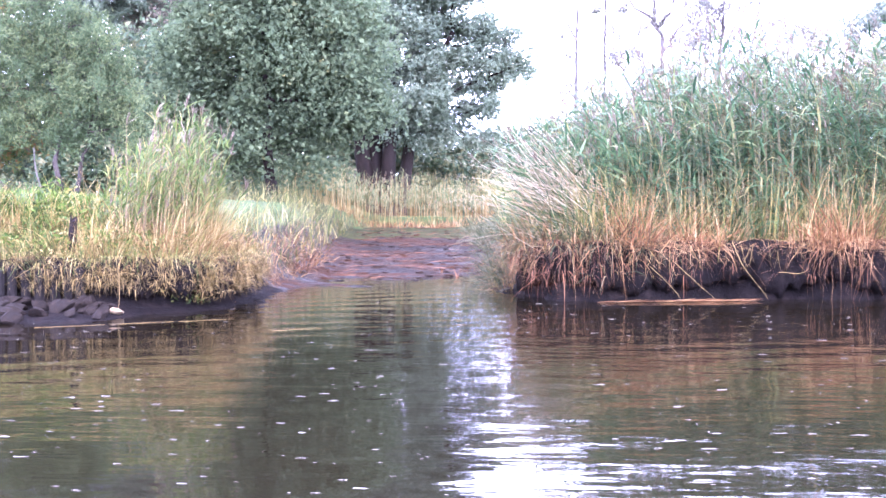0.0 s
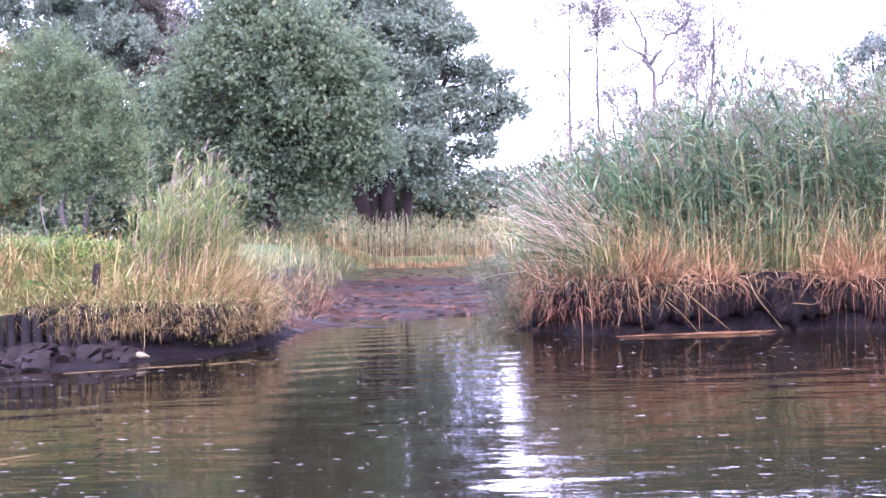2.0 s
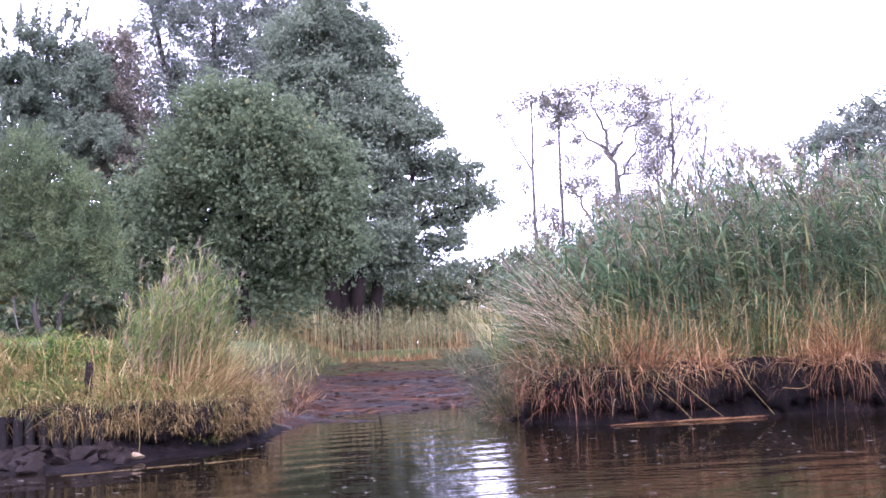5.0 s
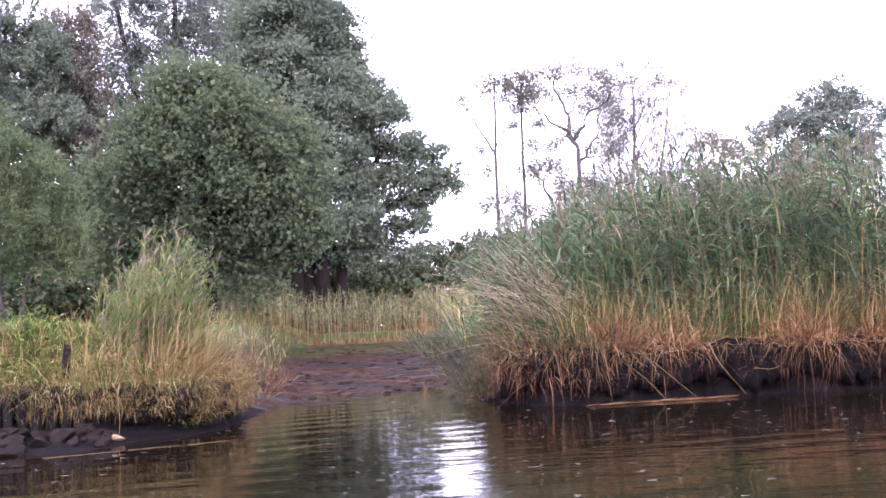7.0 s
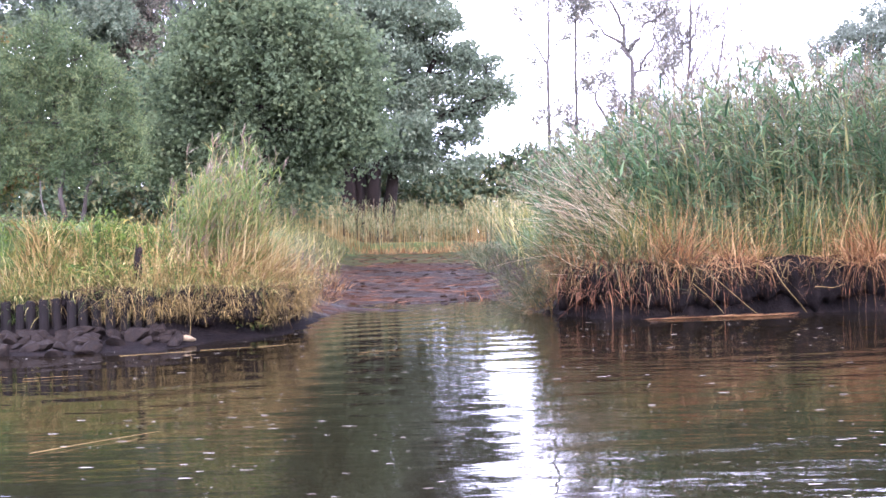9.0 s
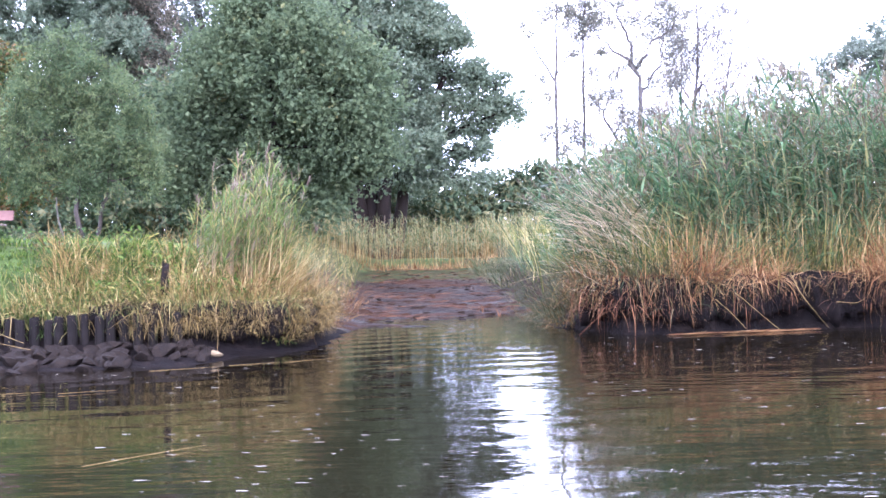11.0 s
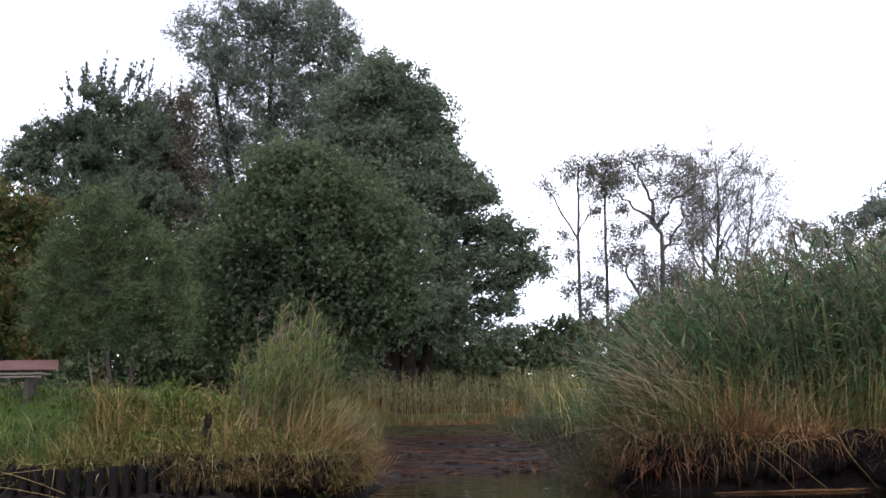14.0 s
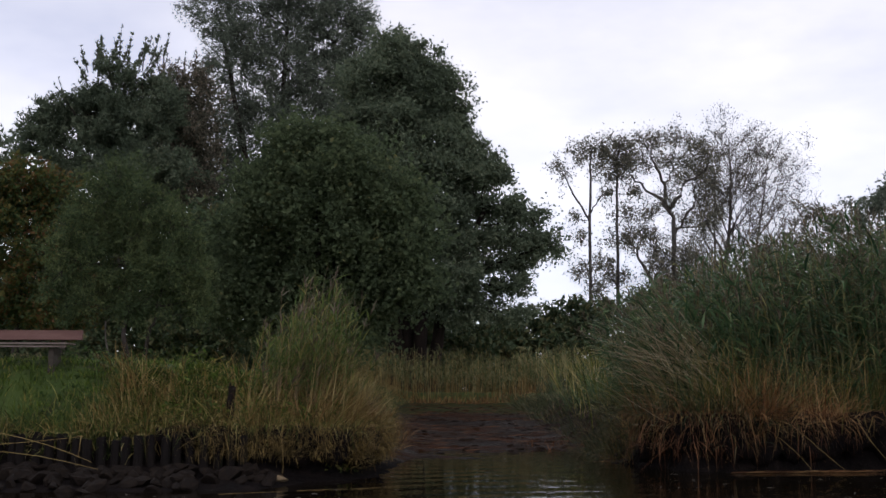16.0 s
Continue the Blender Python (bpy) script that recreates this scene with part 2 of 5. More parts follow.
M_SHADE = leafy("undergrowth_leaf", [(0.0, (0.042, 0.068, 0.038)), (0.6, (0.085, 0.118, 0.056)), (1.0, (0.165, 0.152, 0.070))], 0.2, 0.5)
M_REDDISH = leafy("reddish_leaf", [(0.0, (0.070, 0.074, 0.054)), (0.5, (0.145, 0.140, 0.100)), (1.0, (0.300, 0.240, 0.180))], 0.35, 0.6)
M_DARKBARK = solid("dark_bark", [(0.3, (0.010, 0.007, 0.006)), (0.6, (0.022, 0.015, 0.012)), (0.8, (0.045, 0.032, 0.027))], 4, (1, 1, 0.25), bump=0.8, bump_scale=25, bump_dist=0.03, spec=0.1)
# Far bark: a paler copy of bark that carries sky glare in its colour.
M_FARBARK = solid("glare_paled_bark", [(0.3, (0.050, 0.043, 0.040)), (0.55, (0.105, 0.090, 0.082)), (0.8, (0.190, 0.170, 0.155))], 5, (1, 1, 0.5), bump=0.5, bump_scale=25)
M_BARK = solid("bark", [(0.3, (0.022, 0.017, 0.014)), (0.6, (0.045, 0.035, 0.028)), (0.8, (0.08, 0.066, 0.054))], 4, (1, 1, 0.25), bump=0.8, bump_scale=25, bump_dist=0.03)
M_PALEBARK = solid("pale_bark", [(0.3, (0.0500, 0.0416, 0.0325)), (0.55, (0.1000, 0.0884, 0.0700)), (0.8, (0.1700, 0.1612, 0.1350))], 5, (1, 1, 0.5), bump=0.5, bump_scale=25)
M_PILE = solid("tarred_piling", [(0.3, (0.005, 0.004, 0.0036)), (0.55, (0.013, 0.010, 0.0088)), (0.8, (0.036, 0.029, 0.024))], 3, (1, 1, 0.3), rough=(0.6, 0.9), bump=0.6, bump_scale=30, spec=0.12)
M_ROCK = solid("muddy_rock", [(0.3, (0.0075, 0.0050, 0.0038)), (0.55, (0.0165, 0.0112, 0.0080)), (0.8, (0.0420, 0.0295, 0.0205))], 4, rough=(0.55, 0.9), bump=0.7, bump_scale=22, bump_dist=0.03, spec=0.12)
M_STONE = solid("pale_stone", [(0.3, (0.14, 0.095, 0.05)), (0.55, (0.27, 0.20, 0.115)), (0.8, (0.40, 0.33, 0.22))], 8, rough=(0.6, 0.9), bump=0.5, bump_scale=40)
M_BENCH = solid("red_brown_board", [(0.3, (0.09, 0.042, 0.034)), (0.55, (0.155, 0.080, 0.066)), (0.8, (0.22, 0.125, 0.108))], 3, (0.3, 2, 2), rough=(0.5, 0.75), bump=0.35, bump_scale=40)
M_SLAT = solid("weathered_slat", [(0.3, (0.120, 0.088, 0.070)), (0.55, (0.210, 0.165, 0.138)), (0.8, (0.300, 0.250, 0.215))], 3, (0.3, 2, 2), rough=(0.5, 0.75), bump=0.35, bump_scale=40)
M_LEG = solid("concrete_leg", [(0.3, (0.0420, 0.0330, 0.0255)), (0.55, (0.0665, 0.0545, 0.0420)), (0.8, (0.0910, 0.0759, 0.0600))], 5, bump=0.4, bump_scale=40)
M_FOAM = leafy("foam_fleck", [(0.0, (0.22, 0.20, 0.15)), (1.0, (0.50, 0.47, 0.39))], 0.0, 0.5)

# ---- mesh builders ----
RNG = np.random.default_rng(7)


def mesh_from(name, verts, faces, mats, index=None, smooth=False):
    """A mesh from arrays: verts (n, 3), faces (m, 3 or 4)."""
    verts = np.asarray(verts, np.float32).reshape(-1, 3)
    faces = np.asarray(faces, np.int32)
    k = faces.shape[1]
    me = bpy.data.meshes.new(name)
    me.vertices.add(len(verts))
    me.vertices.foreach_set("co", verts.ravel())
    me.loops.add(faces.size)
    me.loops.foreach_set("vertex_index", faces.ravel())
    me.polygons.add(len(faces))
    me.polygons.foreach_set("loop_start", np.arange(0, faces.size, k, dtype=np.int32))
    me.polygons.foreach_set("loop_total", np.full(len(faces), k, np.int32))
    for mt in mats if isinstance(mats, (list, tuple)) else [mats]:
        me.materials.append(mt)
    if index is not None:
        me.polygons.foreach_set("material_index", np.asarray(index, np.int32))
    me.polygons.foreach_set("use_smooth", np.full(len(faces), bool(smooth)))
    me.update(calc_edges=True)
    me.validate()
    return me


def empty(name, at=(0, 0, 0)):
    ob = new(name)
    ob.location = at
    ob.empty_display_size = 0.2
    return ob


def put_part(name, me, parent, label=""):
    """One mesh object under a thing or a part; the mesh is in world places."""
    ob = new(name, me)
    if parent is not None:
        ob.parent = parent
        ob.matrix_parent_inverse = Matrix.Translation(-parent.location)
    if label:
        ob["label"] = label
    return ob


def part(name, bm, material, parent, label=""):
    me = bpy.data.meshes.new(name)
    bm.to_mesh(me)
    bm.free()
    me.materials.append(material)
    return put_part(name, me, parent, label)


def tubes(points, radii, sides=3):
    """Tubes along many polylines: points (n, s, 3), radii (n, s)."""
    points = np.asarray(points, float)
    n, s, _ = points.shape
    tang = np.gradient(points, axis=1)
    tang /= np.linalg.norm(tang, axis=2, keepdims=True) + 1e-9
    ref = np.where(np.abs(tang[..., 2:3]) > 0.9, np.array([1.0, 0, 0]), np.array([0, 0, 1.0]))
    u = np.cross(tang, ref)
    u /= np.linalg.norm(u, axis=2, keepdims=True) + 1e-9
    v = np.cross(tang, u)
    a = np.arange(sides) * 2 * np.pi / sides
    ring = np.cos(a)[:, None] * u[:, :, None] + np.sin(a)[:, None] * v[:, :, None]
    verts = points[:, :, None] + ring * np.asarray(radii)[:, :, None, None]
    k = np.arange(n * s * sides).reshape(n, s, sides)
    nxt = np.roll(k, -1, axis=2)
    faces = np.stack([k[:, :-1], nxt[:, :-1], nxt[:, 1:], k[:, 1:]], -1).reshape(-1, 4)
    return verts.reshape(-1, 3), faces


def ribbons(points, side, width, crease=True):
    """Leaf blades along many polylines: points (n, s, 3), side (n, 3), width (n, s); creased along the middle where they are broad."""
    points = np.asarray(points, float)
    n, s, _ = points.shape
    off = side[:, None] * width[..., None]
    rows = [points - off, points + off]
    if crease:
        fold = np.cross(np.gradient(points, axis=1), side[:, None])
        fold /= np.linalg.norm(fold, axis=2, keepdims=True) + 1e-9
        rows.insert(1, points + fold * width[..., None] * 0.35)
    verts = np.stack(rows, 2)
    k = np.arange(n * s * len(rows)).reshape(n, s, len(rows))
    faces = np.stack([k[:, :-1, :-1], k[:, :-1, 1:], k[:, 1:, 1:], k[:, 1:, :-1]], -1).reshape(-1, 4)
    return verts.reshape(-1, 3), faces


def blades(base, length, azimuth, rise, droop, width, segs=4, crease=False):
    """Grass blades: they leave the base at the angle rise (radians over the ground) towards azimuth and bend down by droop."""
    n = len(base)
    s = np.linspace(0, 1, segs + 1)
    ang = rise[:, None] - droop[:, None] * s[None] ** 1.3
    step = length[:, None] / segs
    hx = np.concatenate([np.zeros((n, 1)), np.cumsum(np.cos(ang[:, :-1]) * step, 1)], 1)
    hz = np.concatenate([np.zeros((n, 1)), np.cumsum(np.sin(ang[:, :-1]) * step, 1)], 1)
    d = np.stack([np.cos(azimuth), np.sin(azimuth)], -1)
    p = np.zeros((n, segs + 1, 3))
    p[..., :2] = base[:, None, :2] + hx[..., None] * d[:, None]
    p[..., 2] = base[:, None, 2] + hz
    turn = azimuth + np.pi / 2 + RNG.normal(0, 0.5, n)
    side = np.stack([np.cos(turn), np.sin(turn), RNG.normal(0, 0.3, n)], -1)
    side /= np.linalg.norm(side, axis=1, keepdims=True)
    w = width[:, None] * (np.clip(1.15 - s, 0.08, 1) * np.clip(0.45 + 3 * s, 0, 1))[None] * 0.5
    return ribbons(p, side, w, crease)


def leaves(centres, size, up=0.55, aspect=0.6):
    """Single leaves: folded rhombs, turned at random, most of them with the upper face to the sky."""
    n = len(centres)
    nrm = RNG.normal(0, 1, (n, 3))
    nrm /= np.linalg.norm(nrm, axis=1, keepdims=True)
    nrm[:, 2] = np.abs(nrm[:, 2]) + up
    nrm /= np.linalg.norm(nrm, axis=1, keepdims=True)
    rnd = RNG.normal(0, 1, (n, 3))
    a = np.cross(nrm, rnd)
    a /= np.linalg.norm(a, axis=1, keepdims=True)
    b = np.cross(nrm, a)
    ln = (size * RNG.uniform(0.65, 1.3, n))[:, None]
    wd = ln * aspect * 0.5
    lift = nrm * ln * 0.12
    v = np.stack([centres - a * ln * 0.5, centres + b * wd + lift, centres + a * ln * 0.5 - lift, centres - b * wd + lift], 1)
    k = np.arange(n * 4).reshape(n, 4)
    f = np.concatenate([k[:, [0, 1, 2]], k[:, [0, 2, 3]]])
    return v.reshape(-1, 3), f


# ---- the lie of the land ----
# The water's edge, from far left round the inlet to far right; all behind it is land.
SHORE = np.array([(-900, -30), (-60, 9.0), (-20, 12.9), (-9, 13.95), (-6.5, 14.2), (-5.2, 14.45), (-4.3, 14.75), (-4.0, 15.5), (-3.95, 17.5), (-3.85, 20.7),
                  (-4.1, 27), (-4.7, 34), (-5.3, 42), (-4.6, 44.2), (-2.4, 44.4), (-1.3, 42.5), (-0.9, 35), (-0.5, 27), (-0.25, 21.5), (-0.05, 19.6), (0.25, 17.8),
                  (0.75, 16.85), (1.3, 16.65), (2.2, 16.9), (3.2, 17.3), (5.0, 17.35), (9, 17.4), (20, 18.5), (60, 22), (900, 60)])
LAND = np.concatenate([SHORE, [(2500, 60), (2500, 3500), (-2500, 3500), (-2500, -30)]])


def shore_distance(p):
    """Metres from the water's edge; above nought on land."""
    d = np.full(len(p), 1e9)
    inside = np.zeros(len(p), bool)
    q = np.roll(LAND, -1, axis=0)
    for a, b in zip(LAND, q):
        ab = b - a
        t = np.clip(((p - a) @ ab) / (ab @ ab), 0, 1)
        d = np.minimum(d, np.linalg.norm(p - a - t[:, None] * ab, axis=1))
        cross = ((a[1] > p[:, 1]) != (b[1] > p[:, 1])) & (p[:, 0] < (b[0] - a[0]) * (p[:, 1] - a[1]) / (b[1] - a[1] + 1e-12) + a[0])
        inside ^= cross
    return np.where(inside, d, -d)


def wobble(x, y, f, seed):
    return (np.sin(x * f + seed) * np.cos(y * f * 1.13 + seed * 1.7) + 0.5 * np.sin(x * f * 2.3 + y * f * 1.9 + seed * 2.1)
            + 0.25 * np.sin(x * f * 5.1 - y * f * 4.3 + seed * 0.7)) / 1.75


def smooth(a, b, x):
    t = np.clip((x - a) / (b - a), 0, 1)
    return t * t * (3 - 2 * t)


def height(x, y):
    x, y = np.asarray(x, float), np.asarray(y, float)
    p = np.stack([x, y], -1)
    d = shore_distance(p) + 0.10 * wobble(x, y, 5.0, 1.3) + 0.05 * wobble(x, y, 13.0, 4.0)
    left = smooth(-0.6, -3.2, x)
    rim = np.where(y > 24, 0.75 + 0.1 * wobble(x, y, 1.1, 2), 0.62 * left + 0.80 * (1 - left))
    top = np.where(y > 24, 1.1, 1.05 * left + 0.95 * (1 - left))
    back = smooth(-5.2, -7.4, x) * 0.50
    wide = 0.28 + 0.75 * smooth(18.2, 20.0, y) * (np.abs(x + 2.5) < 5)
    z_land = rim * smooth(0, 1, d / wide) + (top - rim) * smooth(0.2, 1.6, d) + back * smooth(0.2, 1.6, d)
    z_land = z_land + 0.04 * wobble(x, y, 2.2, 5.0) * smooth(0.2, 0.8, d) + 0.3 * smooth(30, 60, d) * wobble(x, y, 0.06, 3)
    floor = np.clip((y - 21.6) * 0.031, -9, 0.68) + 0.08 * wobble(x * 0.5, y, 1.5, 0.4) + 0.035 * wobble(x * 0.6, y, 5.5, 2.4) - 0.06 * smooth(-2.2, -0.8, x) * smooth(28, 23, y)
    bed = np.where(y > 19.5, floor, np.maximum(-0.05 + d * 0.22, -1.6))
    apron = smooth(-4.3, -5.3, x) * np.maximum(0, 0.24 * (1 + d / 1.7)) 
    bed = np.where(y < 19.5, np.maximum(bed, apron - 0.05), bed)
    foot = bed + 0.10 * smooth(-0.5, 0.0, d) * np.where(y > 24, 0.4, np.where((x > 0) & (y < 19), 0.3, 1.0))
    z = np.where(d > 0, np.maximum(foot, 0.05) * (1 - smooth(0, 1, d / wide)) + z_land, foot)
    far_bank = smooth(-32, -36, y) * 1.6
    return np.where(y < -20, np.maximum(z, -1.6 + far_bank * 2), z)


def line(*spans):
    out = []
    for a, b, n in spans:
        out.append(np.linspace(a, b, n, endpoint=False))
    return np.concatenate(out)


def build_ground():
    gx = line((-2400, -200, 8), (-200, -40, 16), (-40, -12, 28), (-12, 10, 160), (10, 40, 60), (40, 200, 16), (200, 2401, 9))
    gy = line((-900, -60, 6), (-60, 10, 30), (10, 13, 10), (13, 24, 84), (24, 48, 56), (48, 100, 30), (100, 400, 12), (400, 3401, 8))
    X, Y = np.meshgrid(gx, gy)
    z = height(X.ravel(), Y.ravel())
    v = np.stack([X.ravel(), Y.ravel(), z], -1)
    k = np.arange(len(v)).reshape(X.shape)
    f = np.stack([k[:-1, :-1], k[:-1, 1:], k[1:, 1:], k[1:, :-1]], -1).reshape(-1, 4)
    c = v[f].mean(1)
    e1, e2 = v[f[:, 1]] - v[f[:, 0]], v[f[:, 3]] - v[f[:, 0]]
    nz = np.cross(e1, e2)
    steep = nz[:, 2] / (np.linalg.norm(nz, axis=1) + 1e-9)
    d = shore_distance(c[:, :2])
    idx = np.zeros(len(f), int)
    # Steep faces at the edge get the soil with shade in its colour.
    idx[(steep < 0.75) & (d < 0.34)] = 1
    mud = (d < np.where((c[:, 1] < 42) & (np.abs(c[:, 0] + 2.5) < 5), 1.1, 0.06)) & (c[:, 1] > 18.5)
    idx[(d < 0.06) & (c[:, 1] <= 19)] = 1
    idx[mud] = 2
    green = mud & (c[:, 1] + 1.2 * wobble(c[:, 0], c[:, 1], 1.3, 2) > 35.5) & (c[:, 1] < 43.2)
    idx[green] = 3
    ob = new("ground", mesh_from("ground", v, f, [M_TURF, M_SOIL, M_MUD, M_ALGAE], idx, True))
    tagged(ob, "grassy river banks, dark eroded soil with shade in its colour and a wet muddy inlet", "ground", kind="structure")


def build_water():
    v = [(-2400, -60, 0), (2400, -60, 0), (2400, 30.5, 0), (-2400, 30.5, 0)]
    ob = new("water", mesh_from("water", v, [(0, 1, 2, 3)], M_WATER))
    tagged(ob, "dark brown river water with fine ripples and reflections", "water", kind="structure")


build_ground()
build_water()

# ---- trees ----


def bent(a, b, n, sag, rng):
    """A wavering line from a to b."""
    a, b = np.asarray(a, float), np.asarray(b, float)
    s = np.linspace(0, 1, n)[:, None]
    ln = np.linalg.norm(b - a)
    w = rng.normal(0, 1, (2, 3)) * ln * sag
    return a + (b - a) * s + np.sin(s * np.pi) * w[0] + np.sin(s * 2 * np.pi) * w[1] * 0.5


def curve_through(points, n, wave, rng):
    """A smooth wavering line through a few places."""
    points = np.asarray(points, float)
    s = np.linspace(0, len(points) - 1, n)
    out = np.stack([np.interp(s, np.arange(len(points)), points[:, k]) for k in range(3)], -1)
    for _ in range(2):
        out[1:-1] = 0.25 * out[:-2] + 0.5 * out[1:-1] + 0.25 * out[2:]
    out[1:-1] += rng.normal(0, wave, (n - 2, 3))
    return out


def unit(v):
    return v / (np.linalg.norm(v, axis=-1, keepdims=True) + 1e-9)


def foliage(rng, at, out, size, per, leaf, twigs=6, rise=0.1, flat=0.6, loose=0.22, droop=0.15, wild=0.6, aspect=0.6, up=0.6, two=False):
    """Sprays of leaves: each spray is a hand of twigs that spread from its place, with leaves along every twig.
    Returns the leaves' verts and faces, and the twigs as lines of three points."""
    n = len(at)
    d = out[:, None] * 0.8 + rng.normal(0, wild, (n, twigs, 3))
    d[..., 2] = d[..., 2] * flat + rise
    d = unit(d)
    ln = size[:, None] * rng.uniform(0.55, 1.5, (n, twigs))
    m = rng.poisson(per * (size / size.mean()) ** 1.6)
    k = np.repeat(np.arange(n), m)
    j = rng.integers(0, twigs, len(k))
    s = rng.uniform(0.05, 1.0, len(k)) ** 0.75
    c = at[k] + d[k, j] * (ln[k, j] * s)[:, None] + rng.normal(0, 1, (len(k), 3)) * (loose * size[k] * (1.25 - 0.7 * s))[:, None]
    c[:, 2] -= droop * size[k] * s**2
    nrm = unit(rng.normal(0, 1, (len(k), 3)) * (1, 1, 0.6) + np.array([0, 0, up]))
    a = unit(np.cross(nrm, np.cross(d[k, j] + rng.normal(0, 0.6, (len(k), 3)), nrm)))
    b = np.cross(nrm, a)
    sz = (leaf * rng.uniform(0.6, 1.35, len(k)))[:, None]
    if two:
        lift = nrm * sz * 0.14
        v = np.stack([c - a * sz * 0.5, c + b * sz * aspect * 0.5 + lift, c + a * sz * 0.5 - lift, c - b * sz * aspect * 0.5 + lift], 1)
        q = np.arange(len(k) * 4).reshape(-1, 4)
        f = np.concatenate([q[:, [0, 1, 2]], q[:, [0, 2, 3]]])
    else:
        v = np.stack([c - a * sz * 0.3 - b * sz * aspect * 0.5, c - a * sz * 0.3 + b * sz * aspect * 0.5, c + a * sz * 0.7], 1)
        f = np.arange(len(k) * 3).reshape(-1, 3)
    tip = at[:, None] + d * ln[..., None]
    tip[..., 2] -= droop * size[:, None]
    mid = at[:, None] + d * ln[..., None] * 0.5
    mid[..., 2] -= 0.25 * droop * size[:, None]
    lines = np.stack([np.repeat(at[:, None], twigs, 1), mid, tip], 2).reshape(-1, 3, 3)
    return v.reshape(-1, 3), f, lines


def tree(name, y, lobes, stems, leaf_mat, bark, label, category="tree", dens=1.6, per=150, leaf=0.15, spread=0.7, trunk_r=0.3, depth=0.85, seed=1, base_z=1.0,
         bumpy=3, core=0.3, twig_share=0.35, shoots=(), stem_wave=0.03, **look_of):
    """A tree: stems, a limb to every bough, twigs to the sprays, and sprays of single leaves.
    lobes: x, z, half width and half height of each bough; stems: the places x, z that each passes, from the foot up, and its radius where it is not trunk_r;
    shoots: tips x, z of upright leafy shoots at the top."""
    rng = np.random.default_rng(seed)
    thing = tagged(empty(name, (stems[0][0][0][0], y, base_z)), label, category)
    lines = []
    for places, *rad in stems:
        r0 = rad[0] if rad else trunk_r
        pts = [(x, y + (0.35 * rng.normal() if k else 0.15 * rng.normal()), z) for k, (x, z) in enumerate(places)]
        ln = curve_through(pts, 14, stem_wave, rng)
        r = r0 * (1 - 0.72 * np.linspace(0, 1, 14)) * (1 + 0.45 * np.exp(-np.linspace(0, 14, 14)) * (places[0][1] < base_z + 0.2))
        v, f = tubes(ln[None], r[None], 10 if r0 > 0.15 else 6)
        put_part("trunk", mesh_from("trunk", v, f, bark, smooth=True), thing)
        lines.append(ln)
    boughs = []
    for x, z, rx, rz in lobes:
        boughs.append((x, z, rx * 0.86, rz * 0.86, 0.0, 1.0))
        turn = rng.uniform(0, 2 * np.pi)
        for j in range(bumpy):
            a = turn + 2 * np.pi * (j + rng.uniform(-0.3, 0.3)) / bumpy
            g = rng.uniform(0.28, 0.5)
            boughs.append((x + math.cos(a) * rx * 0.72, z + math.sin(a) * rz * 0.72, max(rx * g, 0.25), max(rz * g, 0.2), rng.choice([-1, -1, 1]) * rng.uniform(0.3, 0.9), 0.7))
    at, out, src_pts = [], [], []
    for x, z, rx, rz, fwd, much in boughs:
        ry = depth * 0.5 * (rx + rz)
        c = np.array([x, y + (rng.uniform(-0.5, 0.5) * ry if fwd == 0 else fwd * ry * 2.0), z])
        best = min(lines, key=lambda h: np.min(np.linalg.norm(h - c, axis=1)))
        below = best[best[:, 2] < z - 0.15 * rz]
        src = below[np.argmin(np.linalg.norm(below - c, axis=1))] if len(below) else best[np.argmin(np.linalg.norm(best - c, axis=1))]
        ln = bent(src, c + (0, 0, -0.1 * rz), 8, 0.06, rng)
        r0 = min(trunk_r * 0.4, 0.02 + np.linalg.norm(c - src) * 0.016)
        if fwd == 0:
            v, f = tubes(ln[None], (r0 * (1 - 0.75 * np.linspace(0, 1, 8)))[None], 5)
            put_part("limb", mesh_from("limb", v, f, bark, smooth=True), thing)
        n = max(3, int(dens * much * 3.1 * rx * rz / spread**2 * 1.55))
        d = unit(rng.normal(0, 1, (n, 3)))
        rad = (core + (1 - core) * rng.uniform(0, 1, n) ** 0.6)
        at.append(c + d * rad[:, None] * (rx, ry, rz))
        out.append(d)
        src_pts.append(ln[rng.integers(3, 8, n)])
    at, out, src_pts = np.concatenate(at), np.concatenate(out), np.concatenate(src_pts)
    if len(shoots):
        tips = np.array([(x, y + rng.normal(0, 0.5), z) for x, z in shoots])
        for q in tips:
            foot = q - (0.32 * (q[0] - tips[:, 0].mean()) + rng.normal(0, 0.3), 0, rng.uniform(1.4, 2.6))
            ln = bent(foot, q, 8, 0.03, rng)
            v, f = tubes(ln[None], np.linspace(0.035, 0.01, 8)[None], 4)
            put_part("shoot", mesh_from("shoot", v, f, bark), thing)
            at = np.concatenate([at, ln[2:]])
            out = np.concatenate([out, np.repeat([[0, 0, 1.0]], 6, 0) + rng.normal(0, 0.25, (6, 3))])
            src_pts = np.concatenate([src_pts, ln[1:7]])
    size = spread * np.exp(rng.normal(-0.05, 0.3, len(at)))
    if len(shoots):
        size[-6 * len(shoots):] *= np.tile(np.linspace(0.4, 0.15, 6), len(shoots))
    v, f, twig_lines = foliage(rng, at, out, size, per, leaf, **look_of)
    tagged(put_part("crown", mesh_from("crown", v, f, leaf_mat), thing), kind="stuff")
    pick = rng.random(len(at)) < twig_share * 2
    link = np.stack([src_pts[pick], 0.5 * (src_pts[pick] + at[pick]) + rng.normal(0, 0.06, (pick.sum(), 3)), at[pick]], 1)
